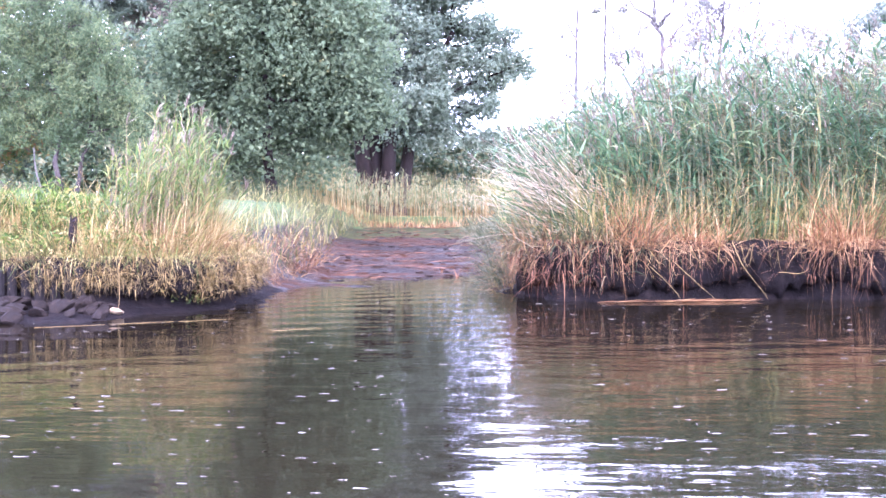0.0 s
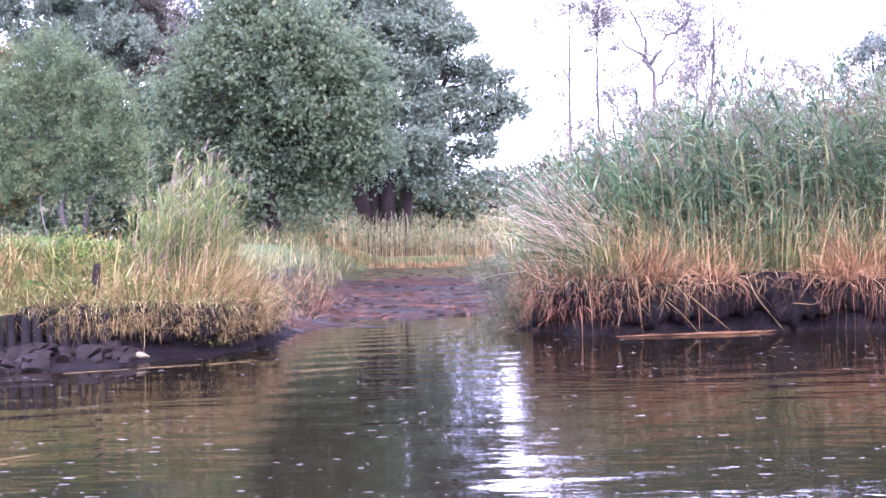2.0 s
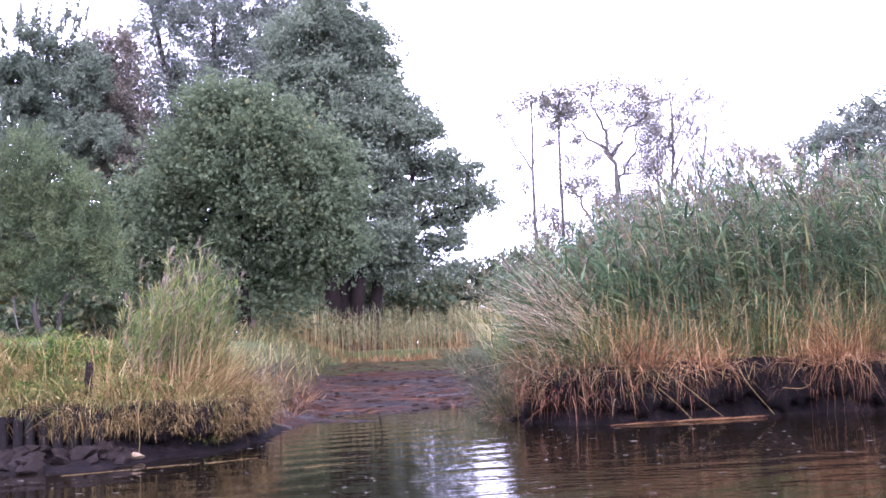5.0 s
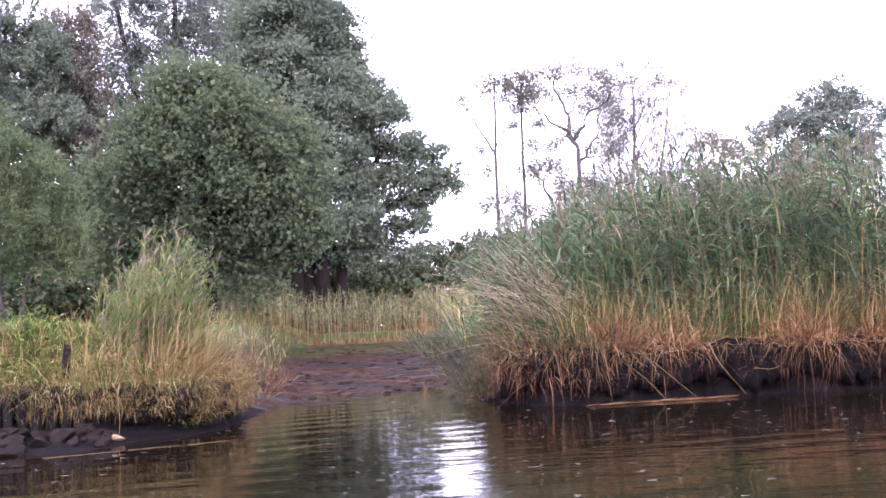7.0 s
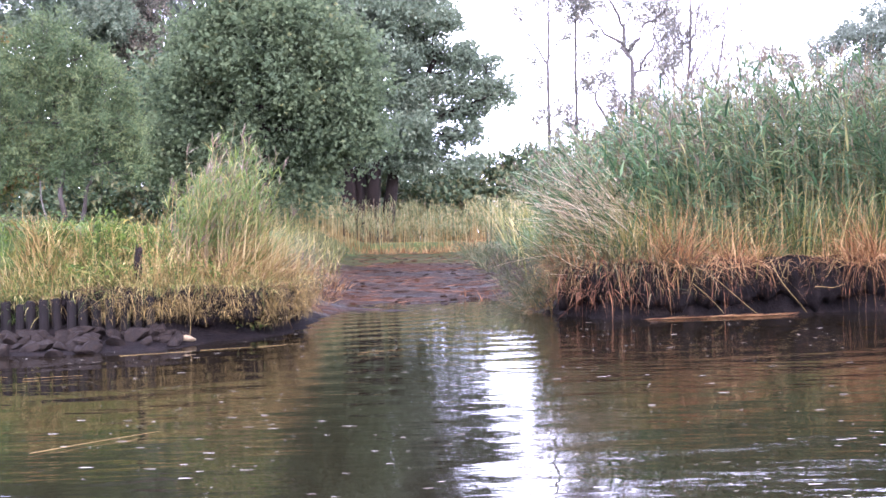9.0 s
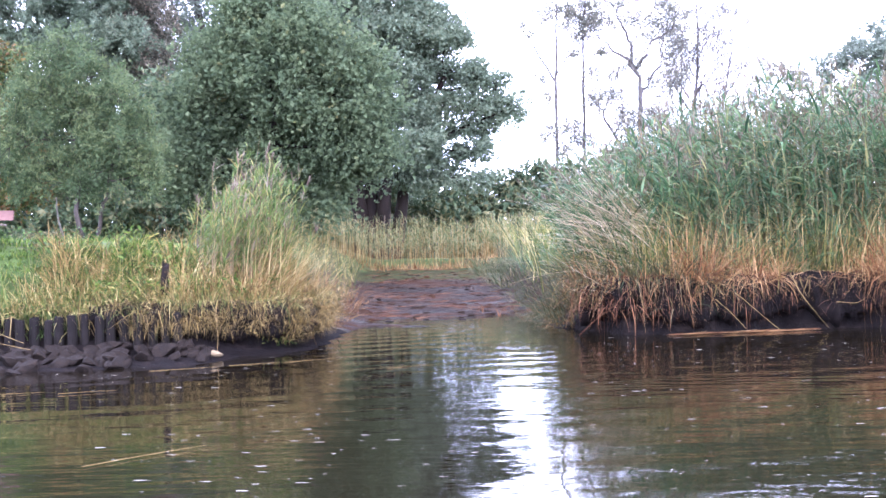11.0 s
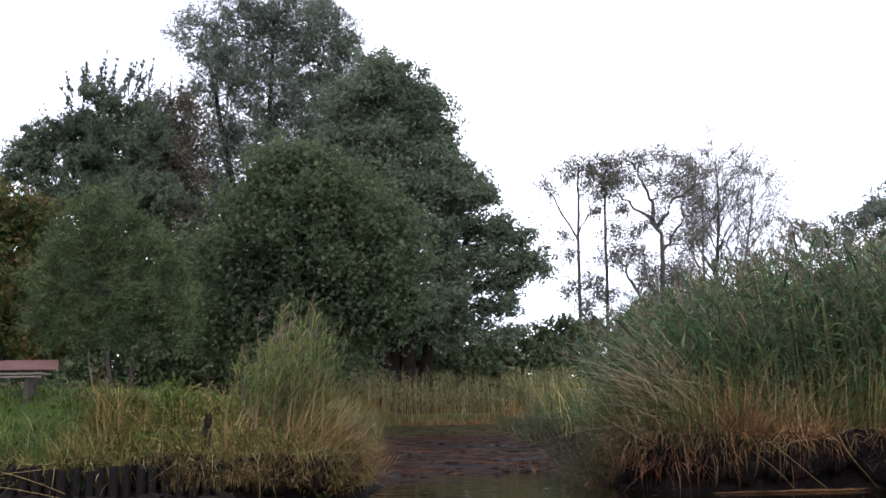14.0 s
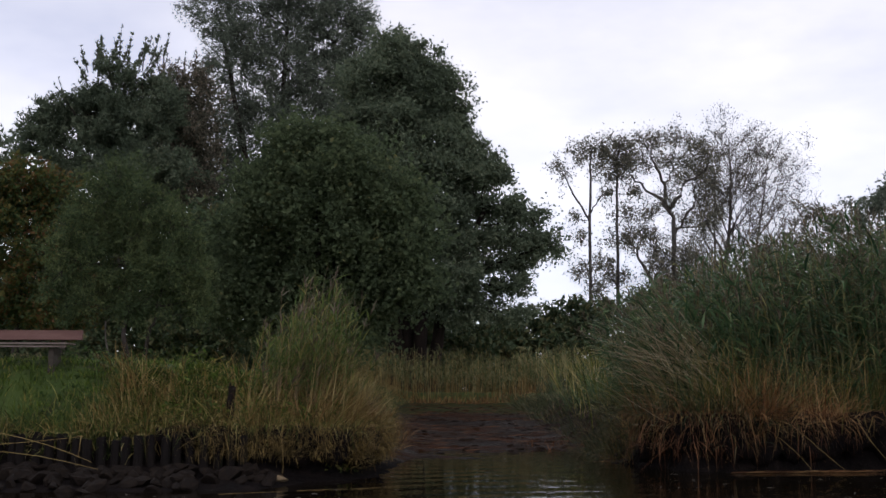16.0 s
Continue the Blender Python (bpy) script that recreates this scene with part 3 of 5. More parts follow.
    fine = twig_lines[rng.random(len(twig_lines)) < twig_share * 0.5]
    pts = np.concatenate([link, fine])
    wide = np.concatenate([np.full(len(link), max(0.012, trunk_r * 0.05)), np.full(len(fine), 0.009)])
    v, f = tubes(pts, wide[:, None] * np.array([1.0, 0.75, 0.45])[None], 3)
    tagged(put_part("twig", mesh_from("twig", v, f, bark), thing), kind="stuff")
    return thing


def branching_tree(name, y, foot, height_m, lean, leaf_mat, bark, label, r0=0.2, forks=6, levels=4, angle=0.5, leaf=0.18, leafy_share=0.5, crook=0.06, first=0.35, ratio=0.68, seed=1, base_z=0.9, up_pull=0.15, loose=0.22):
    """A thin tree grown by forking: trunk, limbs, twigs and loose leaves at the tips."""
    rng = np.random.default_rng(seed)
    thing = tagged(empty(name, (foot, y, base_z)), label, "tree")
    top = np.array([foot + lean, y, base_z + height_m])
    stem = bent((foot, y, base_z - 0.3), top, 14, crook * 0.5, rng)
    v, f = tubes(stem[None], (r0 * (1 - 0.85 * np.linspace(0, 1, 14)))[None], 8)
    put_part("trunk", mesh_from("trunk", v, f, bark, smooth=True), thing)
    level = []
    for k in range(forks):
        t = first + (1 - first) * (k + rng.uniform(0, 0.8)) / forks
        i = min(int(t * 13), 12)
        side = 1 if (k + seed) % 2 else -1
        a = angle * rng.uniform(0.7, 1.4)
        d = np.array([side * math.sin(a) * rng.uniform(0.7, 1.1), rng.normal(0, 0.5), math.cos(a)])
        level.append((stem[i], unit(d), height_m * ratio * (1.05 - 0.75 * t) * rng.uniform(0.7, 1.15), r0 * 0.5 * (1.15 - t)))
    tips, twig_p, twig_r = [], [], []
    for lv in range(levels):
        nxt = []
        for p, d, ln, r in level:
            q = bent(p, p + d * ln, 6 if lv < 2 else 4, crook, rng)
            rad = np.linspace(max(r, 0.011), max(r * 0.45, 0.007), len(q))
            if lv == 0:
                v, f = tubes(q[None], rad[None], 6)
                put_part("limb", mesh_from("limb", v, f, bark, smooth=True), thing)
            else:
                s = np.linspace(0, len(q) - 1, 4)
                twig_p.append(np.stack([np.interp(s, np.arange(len(q)), q[:, k]) for k in range(3)], -1))
                twig_r.append(np.interp(s, np.arange(len(q)), rad))
            if lv >= levels - 2:
                tips += [q[-1], q[-2], 0.5 * (q[-1] + q[-2])]
            for _ in range(3 if lv < 1 else rng.integers(2, 5)):
                nd = d + rng.normal(0, angle * 0.9, 3) + (0, 0, up_pull)
                nxt.append((q[rng.integers(len(q) // 3, len(q))], unit(nd), ln * rng.uniform(0.4, 0.72), max(r * 0.5, 0.01)))
        level = nxt
    v, f = tubes(np.array(twig_p), np.array(twig_r), 3)
    tagged(put_part("twig", mesh_from("twig", v, f, bark), thing), kind="stuff")
    tips = np.array(tips)
    tips = tips[rng.random(len(tips)) < leafy_share]
    m = np.repeat(tips, 4, axis=0)
    v, f = leaves(m + rng.normal(0, loose, m.shape), leaf)
    tagged(put_part("crown", mesh_from("crown", v, f, leaf_mat), thing), kind="stuff")
    return thing


tree("alder_tree", 52, [(-6.6, 17.5, 1.3, 1.0), (-7.6, 16.0, 1.6, 1.5), (-5.5, 16.5, 1.2, 0.9), (-4.9, 15.0, 1.4, 0.8), (-7.0, 14.0, 2.0, 1.5), (-4.3, 13.5, 1.6, 0.8), (-2.8, 12.7, 0.9, 0.5), (-3.7, 14.6, 0.8, 0.6), (-4.5, 16.2, 0.8, 0.6), (-5.8, 12.2, 2.2, 1.2),
                         (-3.2, 11.3, 1.7, 0.7), (-1.9, 11.6, 0.6, 0.35), (-5.0, 10.2, 2.4, 1.1), (-2.0, 10.1, 1.4, 0.5), (-0.6, 9.5, 0.9, 0.35), (-4.2, 8.4, 2.4, 1.0), (-1.0, 8.4, 1.5, 0.45), (0.8, 8.2, 0.8, 0.3), (-7.6, 9.0, 2.2, 2.2),
                         (-2.6, 7.2, 1.3, 0.35), (-0.6, 7.3, 0.9, 0.2), (-4.7, 6.5, 2.3, 0.75), (-2.9, 5.9, 1.0, 0.3), (-1.0, 6.2, 0.8, 0.2), (-1.4, 4.9, 1.2, 0.3), (-3.5, 4.9, 1.2, 0.4), (-7.0, 6.3, 2.0, 1.1)],
     [([(-6.25, 0.7), (-6.5, 6), (-6.9, 17)], 0.46), ([(-5.8, 0.7), (-5.8, 6), (-5.9, 15)], 0.44), ([(-5.3, 0.7), (-5.1, 5), (-4.6, 13)], 0.44), ([(-4.85, 0.7), (-4.1, 5.5), (-2.2, 9.6)], 0.38), ([(-5.4, 4.2), (-3.0, 6.6), (0.6, 8.0)], 0.13)],
     M_ALDER, M_DARKBARK, "tall dark green alder with several dark trunks", dens=2.3, per=190, leaf=0.145, spread=0.66, seed=3, trunk_r=0.5, flat=0.45, rise=0.05, droop=0.12, core=0.35, bumpy=3, aspect=0.85, loose=0.3)
tree("maple_tree", 38, [(-8.7, 9.9, 1.0, 0.8), (-7.6, 9.4, 1.2, 0.9), (-9.7, 8.2, 1.4, 1.2), (-6.4, 8.2, 1.4, 1.1), (-8.0, 7.4, 2.2, 1.6), (-5.3, 7.0, 1.2, 1.1), (-10.5, 6.6, 1.1, 1.3), (-8.9, 5.4, 2.2, 1.3), (-6.6, 5.4, 1.9, 1.3),
                         (-4.9, 5.3, 0.9, 0.9), (-10.8, 4.4, 1.1, 1.0), (-8.0, 3.7, 1.9, 1.0), (-5.9, 4.4, 0.9, 0.6)],
     [([(-7.8, 0.7), (-7.9, 4), (-8.0, 8.8)], 0.24)], M_MAPLE, M_DARKBARK, "round bushy maple with mid-green leaves, some yellowing", dens=1.7, per=104, leaf=0.165, spread=0.66, trunk_r=0.24, seed=5, flat=0.5, rise=0.05, droop=0.2, core=0.4, bumpy=5, aspect=0.8, up=0.7, two=True, loose=0.42)
tree("willow_tree", 62, [(-15.7, 23.6, 2.6, 2.0), (-12.4, 24.7, 2.6, 1.9), (-18.3, 23.6, 1.3, 1.0), (-17.2, 20.8, 1.6, 1.9), (-14.0, 20.5, 2.6, 2.4), (-11.0, 21.8, 1.9, 2.3), (-15.0, 17.5, 2.0, 1.8),
                          (-10.0, 23.7, 1.1, 1.5), (-9.3, 21.0, 1.1, 1.7), (-12.0, 17.5, 2.0, 2.0), (-16.6, 16.2, 1.3, 1.4), (-10.4, 18.0, 1.5, 1.5), (-14.2, 14.6, 1.8, 1.5), (-17.4, 18.2, 1.2, 1.4), (-17.2, 14.2, 1.3, 1.4)],
     [([(-15.0, 0.7), (-15.3, 12), (-17.6, 22.5)], 0.3), ([(-14.4, 0.7), (-14.2, 12), (-13.6, 24)], 0.3), ([(-13.6, 0.7), (-12.6, 12), (-10.8, 22.5)], 0.26)], M_WILLOW, M_BARK, "very tall loose willow with pale grey-green leaves",
     dens=2.7, per=110, leaf=0.16, spread=0.75, trunk_r=0.3, seed=8, flat=0.8, rise=0.1, droop=0.3, core=0.3, bumpy=3, aspect=0.45)
tree("ash_tree", 55, [(-21.0, 16.4, 1.5, 1.2), (-22.4, 15.2, 1.6, 1.3), (-20.4, 14.4, 2.4, 1.6), (-24.5, 15.2, 1.0, 0.9), (-25.2, 13.8, 1.1, 0.9), (-23.4, 13.0, 1.8, 1.2), (-19.8, 12.0, 2.6, 1.3), (-19.0, 15.6, 1.2, 1.4)],
     [([(-21.0, 0.7), (-21.0, 9), (-21.0, 17.4)], 0.28), ([(-20.4, 0.7), (-22, 8), (-24.6, 14.6)], 0.16)], M_ASH, M_BARK, "blue-green ash with spiky upright shoots at the top", dens=1.9, per=125, leaf=0.17, spread=0.55, trunk_r=0.28, seed=11,
     flat=0.8, rise=0.45, droop=0.0, core=0.35, bumpy=3, aspect=0.5, shoots=[(-23.3 + 0.29 * k + 0.1 * (k * 5 % 4 - 1.5), 18.3 + 1.2 * math.sin(math.pi * (k + 2) / 22) + 0.24 * (k * 7 % 5 - 2)) for k in range(18)] + [(-25.0, 16.6), (-24.5, 16.9), (-24.0, 17.0)])
tree("cherry_tree", 57, [(-17.6, 17.0, 0.8, 1.1), (-18.9, 16.8, 1.0, 1.3), (-17.9, 15.2, 1.2, 1.5), (-18.6, 13.4, 1.5, 1.4), (-17.2, 13.0, 1.1, 1.2), (-18.0, 11.4, 1.6, 1.0)],
     [([(-18.2, 0.7), (-18.2, 10), (-18.2, 17.5)], 0.16), ([(-18.0, 6), (-17.3, 12), (-17.4, 16.5)], 0.08)], M_REDDISH, M_BARK, "thin cherry with sparse leaves turning dull red", dens=3.6, per=80, leaf=0.16, spread=0.62, trunk_r=0.16, seed=12,
     flat=0.9, rise=0.5, droop=0.0, core=0.2, bumpy=2, aspect=0.5, shoots=[(-19.7, 19.3), (-19.1, 18.9), (-18.6, 19.5), (-18.2, 19.0), (-17.7, 19.4), (-17.2, 18.7)])
tree("young_willow_tree", 31, [(-12.9, 6.9, 0.8, 0.6), (-13.6, 6.1, 0.8, 0.7), (-12.0, 6.5, 0.9, 0.6), (-12.8, 5.6, 1.1, 0.7), (-11.2, 5.8, 0.8, 0.6), (-14.0, 4.9, 0.8, 0.7), (-11.9, 4.8, 1.1, 0.7), (-10.7, 4.9, 0.8, 0.6),
                                (-13.1, 4.2, 1.0, 0.5), (-11.2, 4.0, 0.9, 0.5), (-14.2, 3.7, 0.7, 0.5), (-10.4, 3.8, 0.6, 0.5), (-12.3, 3.4, 0.8, 0.35)],
     [([(-12.08, 1.1), (-12.15, 2.3), (-12.5, 4.0), (-12.9, 6.4)], 0.09), ([(-12.0, 1.1), (-11.85, 2.1), (-11.5, 3.3), (-11.2, 5.6)], 0.08)], M_SAPLING, M_BARK, "young two-stemmed willow with fine soft green leaves", dens=2.2, per=110, leaf=0.12, spread=0.42, trunk_r=0.09, seed=13,
     base_z=1.3, flat=1.0, rise=0.25, droop=0.25, core=0.1, bumpy=3, aspect=0.3, up=0.1, wild=0.75)
tree("beech_tree", 36, [(-17.4, 8.0, 0.9, 0.8), (-16.7, 7.2, 0.8, 1.0), (-17.5, 6.0, 1.1, 1.2), (-18.9, 7.2, 1.2, 1.3), (-16.3, 5.0, 0.9, 0.9), (-16.8, 3.7, 1.3, 0.9), (-19.0, 4.4, 1.6, 1.5), (-15.5, 4.4, 0.9, 0.9)],
     [([(-17.8, 1.0), (-17.7, 4), (-17.5, 7.6)], 0.13)], M_AUTUMN, M_BARK, "small beech turning yellow and orange-brown", dens=1.7, per=95, leaf=0.15, spread=0.46, trunk_r=0.13, seed=17, base_z=1.3, aspect=0.6, core=0.35)
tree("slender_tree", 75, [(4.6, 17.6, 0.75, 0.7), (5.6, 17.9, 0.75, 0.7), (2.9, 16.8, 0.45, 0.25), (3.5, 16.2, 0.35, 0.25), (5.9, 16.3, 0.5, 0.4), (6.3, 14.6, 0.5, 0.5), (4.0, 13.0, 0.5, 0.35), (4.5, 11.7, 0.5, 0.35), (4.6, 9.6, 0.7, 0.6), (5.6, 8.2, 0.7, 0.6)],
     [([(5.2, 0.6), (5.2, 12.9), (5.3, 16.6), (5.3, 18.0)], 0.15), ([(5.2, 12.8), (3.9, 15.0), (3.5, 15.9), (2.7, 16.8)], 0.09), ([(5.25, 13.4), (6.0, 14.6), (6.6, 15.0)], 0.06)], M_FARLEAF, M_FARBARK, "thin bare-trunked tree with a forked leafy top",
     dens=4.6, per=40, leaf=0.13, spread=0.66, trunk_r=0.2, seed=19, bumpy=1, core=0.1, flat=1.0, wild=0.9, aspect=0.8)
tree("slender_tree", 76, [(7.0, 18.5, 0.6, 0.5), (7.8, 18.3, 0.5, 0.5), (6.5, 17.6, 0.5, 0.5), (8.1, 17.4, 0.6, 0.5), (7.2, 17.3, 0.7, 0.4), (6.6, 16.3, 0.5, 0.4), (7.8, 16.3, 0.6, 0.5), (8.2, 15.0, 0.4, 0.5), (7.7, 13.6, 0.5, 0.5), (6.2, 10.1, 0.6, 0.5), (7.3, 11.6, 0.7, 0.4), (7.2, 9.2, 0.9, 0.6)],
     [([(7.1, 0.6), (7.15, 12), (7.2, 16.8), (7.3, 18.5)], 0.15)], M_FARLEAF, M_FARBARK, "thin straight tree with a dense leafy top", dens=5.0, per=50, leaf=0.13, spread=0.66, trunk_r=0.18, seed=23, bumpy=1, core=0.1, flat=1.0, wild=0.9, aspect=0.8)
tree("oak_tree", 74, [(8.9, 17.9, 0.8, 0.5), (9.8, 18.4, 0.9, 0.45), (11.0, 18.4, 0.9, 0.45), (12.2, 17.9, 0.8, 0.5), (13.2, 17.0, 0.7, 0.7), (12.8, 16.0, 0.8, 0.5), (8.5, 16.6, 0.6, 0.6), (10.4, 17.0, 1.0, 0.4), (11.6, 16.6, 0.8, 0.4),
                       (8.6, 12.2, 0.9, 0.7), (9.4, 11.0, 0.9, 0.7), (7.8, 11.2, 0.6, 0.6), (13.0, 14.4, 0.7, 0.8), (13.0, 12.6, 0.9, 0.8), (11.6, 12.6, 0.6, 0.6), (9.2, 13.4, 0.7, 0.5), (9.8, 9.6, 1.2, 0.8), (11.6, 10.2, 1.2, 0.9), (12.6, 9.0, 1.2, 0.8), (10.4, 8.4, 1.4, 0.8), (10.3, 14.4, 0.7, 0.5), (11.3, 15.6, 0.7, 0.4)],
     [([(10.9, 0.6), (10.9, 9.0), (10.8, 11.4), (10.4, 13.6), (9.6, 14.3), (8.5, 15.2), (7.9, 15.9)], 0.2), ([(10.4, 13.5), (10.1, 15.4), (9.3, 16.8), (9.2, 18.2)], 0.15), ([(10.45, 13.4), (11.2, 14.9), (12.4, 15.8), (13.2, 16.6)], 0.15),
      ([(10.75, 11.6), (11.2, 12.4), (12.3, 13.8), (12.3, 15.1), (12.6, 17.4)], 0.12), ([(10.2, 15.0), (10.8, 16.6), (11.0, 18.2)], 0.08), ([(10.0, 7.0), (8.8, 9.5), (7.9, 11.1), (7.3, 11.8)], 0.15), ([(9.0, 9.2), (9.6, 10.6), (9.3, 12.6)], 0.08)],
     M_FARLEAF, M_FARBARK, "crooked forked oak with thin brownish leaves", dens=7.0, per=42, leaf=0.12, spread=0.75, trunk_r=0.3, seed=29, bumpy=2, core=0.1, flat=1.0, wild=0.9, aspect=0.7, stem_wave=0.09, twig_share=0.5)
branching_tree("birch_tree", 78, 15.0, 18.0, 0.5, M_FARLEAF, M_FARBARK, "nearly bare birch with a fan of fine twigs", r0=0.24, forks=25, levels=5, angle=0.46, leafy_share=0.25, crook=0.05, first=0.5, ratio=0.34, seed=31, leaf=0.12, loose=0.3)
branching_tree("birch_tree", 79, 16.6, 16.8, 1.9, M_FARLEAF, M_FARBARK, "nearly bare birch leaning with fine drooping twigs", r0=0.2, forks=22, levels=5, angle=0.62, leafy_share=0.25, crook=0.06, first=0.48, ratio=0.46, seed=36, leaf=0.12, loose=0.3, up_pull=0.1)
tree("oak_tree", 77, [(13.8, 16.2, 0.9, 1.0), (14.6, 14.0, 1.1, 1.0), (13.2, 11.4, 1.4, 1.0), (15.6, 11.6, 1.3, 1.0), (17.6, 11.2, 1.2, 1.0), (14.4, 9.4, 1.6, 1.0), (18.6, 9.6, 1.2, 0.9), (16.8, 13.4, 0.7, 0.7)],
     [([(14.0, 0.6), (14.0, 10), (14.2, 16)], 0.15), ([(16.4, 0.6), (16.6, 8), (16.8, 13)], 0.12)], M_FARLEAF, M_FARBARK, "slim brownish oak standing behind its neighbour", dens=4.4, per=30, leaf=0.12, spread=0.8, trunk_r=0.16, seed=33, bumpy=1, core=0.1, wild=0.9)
tree("broadleaf_tree", 70, [(24.6, 13.6, 1.6, 1.4), (22.6, 12.4, 1.2, 1.0), (26.3, 14.6, 1.7, 1.6), (24.7, 10.9, 2.3, 1.7), (27, 11, 2.4, 2), (28.3, 13.5, 2.3, 2.3), (23.5, 8, 2.5, 2)],
     [([(25.5, 0.6), (25.5, 7), (25.5, 14)], 0.35)], M_WILLOW, M_BARK, "dense dark green tree behind the reeds", dens=1.5, per=100, leaf=0.2, spread=0.7, trunk_r=0.35, seed=37, bumpy=3, rise=0.2)
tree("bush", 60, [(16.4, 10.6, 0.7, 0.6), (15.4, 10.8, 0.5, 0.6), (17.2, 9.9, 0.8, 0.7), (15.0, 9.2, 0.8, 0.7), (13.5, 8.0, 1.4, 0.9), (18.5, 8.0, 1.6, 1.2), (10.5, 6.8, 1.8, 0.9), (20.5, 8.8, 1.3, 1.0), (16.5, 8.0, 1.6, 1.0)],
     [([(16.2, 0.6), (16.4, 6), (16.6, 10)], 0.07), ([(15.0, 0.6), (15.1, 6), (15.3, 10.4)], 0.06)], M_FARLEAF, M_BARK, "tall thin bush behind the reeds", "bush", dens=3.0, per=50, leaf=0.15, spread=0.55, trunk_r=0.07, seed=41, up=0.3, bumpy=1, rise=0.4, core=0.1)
tree("bush", 60, [(-2.1, 4.2, 1.8, 1.0), (0.3, 4.4, 1.8, 1.0), (2.4, 5.2, 1.5, 0.7), (4.2, 5.4, 1.5, 0.7), (0.5, 3, 2.5, 1.2), (4, 3.5, 2.5, 1.4), (-3.5, 2.6, 2.2, 1.2), (7, 4.4, 2, 1.2), (-4, 1.6, 2.5, 1), (0, 1.6, 2.5, 1), (4, 1.7, 2.5, 1.1), (8, 1.9, 2.5, 1.4), (12, 2, 3, 1.5),
                  (-8, 1.6, 2.2, 1), (-6.5, 3.4, 2.6, 1.7), (-9.2, 3.4, 2.5, 1.8), (-7.0, 5.8, 2.4, 1.5), (7.5, 5.6, 2, 1.0), (10.4, 5.4, 2, 1.0)],
     [([(0.2, 0.6), (0.2, 4.2)], 0.05), ([(2.8, 0.6), (3.0, 4.8)], 0.05)], M_SHADE, M_BARK, "dark green bushes behind the inlet", "bush", dens=2.8, per=46, leaf=0.28, spread=0.7, trunk_r=0.05, seed=43, bumpy=2, twig_share=0.15)
tree("hedge", 46, [(-20.7, 3.5, 2.2, 1.3), (-17.3, 3.2, 2.2, 1.2), (-14.0, 3.6, 2.1, 1.7), (-11.1, 3.3, 1.9, 1.4), (-23.6, 4.2, 2.2, 1.9), (-8.9, 3.0, 1.2, 0.9), (-10.2, 5.2, 1.8, 1.5), (-13.2, 5.8, 1.8, 1.5), (-18.3, 5.0, 2.0, 1.4), (-15.6, 5.4, 1.6, 1.3), (-12.5, 1.9, 2, 1.0), (-16, 1.9, 2, 1.0),
                   (-9.5, 1.8, 1.6, 0.8), (-19.5, 1.9, 2, 1.0), (-23, 1.9, 2, 1.0), (-26, 5, 2.5, 2.5), (-29, 5, 2.5, 3), (-13.4, 8.0, 1.8, 1.3), (-15.8, 7.6, 1.6, 1.2), (-18.6, 7.8, 1.8, 1.4)],
     [([(-20, 0.6), (-20, 3)], 0.05), ([(-14, 0.6), (-14, 3.2)], 0.05), ([(-9, 0.6), (-9, 3)], 0.05)], M_SHADE, M_BARK, "dense dark undergrowth below the trees", "hedge", dens=2.4, per=42, leaf=0.24, spread=0.62, trunk_r=0.05, seed=47, bumpy=2, twig_share=0.15)
tree("broadleaf_tree", 66, [(-27, 13, 3, 2.6), (-25, 9, 3.5, 3), (-30, 10, 3.5, 3), (-20, 9, 3.5, 3), (-15, 9, 3, 3), (-10, 9, 3, 3.4), (-14, 13.0, 3, 2.4), (-9, 14, 2.2, 2.6), (-33, 15, 2.6, 3), (-30, 4.5, 4, 3.2), (-23, 4.5, 4, 3.2), (-16, 4.5, 4, 3.2), (-10, 4.5, 4, 3.2), (-5, 4.2, 3, 2.6),
                            (-1.5, 3.2, 2.6, 1.8), (-21, 12.6, 2.6, 2.0), (-21.5, 15.0, 2.0, 1.8), (-17.5, 13.0, 2.4, 2.0)],
     [([(-26, 0.6), (-26, 12)], 0.35), ([(-15, 0.6), (-15, 13)], 0.35)], M_ASH, M_BARK, "dense trees standing behind the others", dens=1.6, per=60, leaf=0.3, spread=0.95, trunk_r=0.35, seed=53, bumpy=2, twig_share=0.2)
tree("hedge", 98, [(x, 2.0 + 0.7 * math.sin(x * 0.37), 4.5, 1.6) for x in range(-66, 70, 6)],
     [([(-20, 0.6), (-20, 2.5)], 0.06), ([(20, 0.6), (20, 2.5)], 0.06)], M_SHADE, M_BARK, "low dark hedge far behind the trees", "hedge", dens=1.2, per=36, leaf=0.5, spread=1.1, trunk_r=0.06, seed=59, bumpy=0, twig_share=0.1)

tree("bush", 27, [(-12.6, 1.75, 0.5, 0.2), (-11.8, 1.7, 0.45, 0.2), (-13.4, 1.8, 0.5, 0.25), (-12.2, 1.95, 0.3, 0.15)], [([(-12.4, 1.2), (-12.4, 1.9)], 0.02), ([(-11.9, 1.2), (-11.8, 1.8)], 0.02)],
     M_DRAPE, M_BARK, "low brownish shrub with dead leaves at the edge of the lawn", "bush", dens=1.4, per=50, leaf=0.07, spread=0.2, trunk_r=0.02, seed=71, base_z=1.5, bumpy=1, twig_share=0.6)

# ---- reeds and grasses ----


def scatter(n, x0, x1, y0, y1, keep=None):
    p = np.stack([RNG.uniform(x0, x1, n), RNG.uniform(y0, y1, n)], -1)
    if keep is not None:
        p = p[keep(p)]
    return np.concatenate([p, height(p[:, 0], p[:, 1])[:, None] - 0.03], 1)


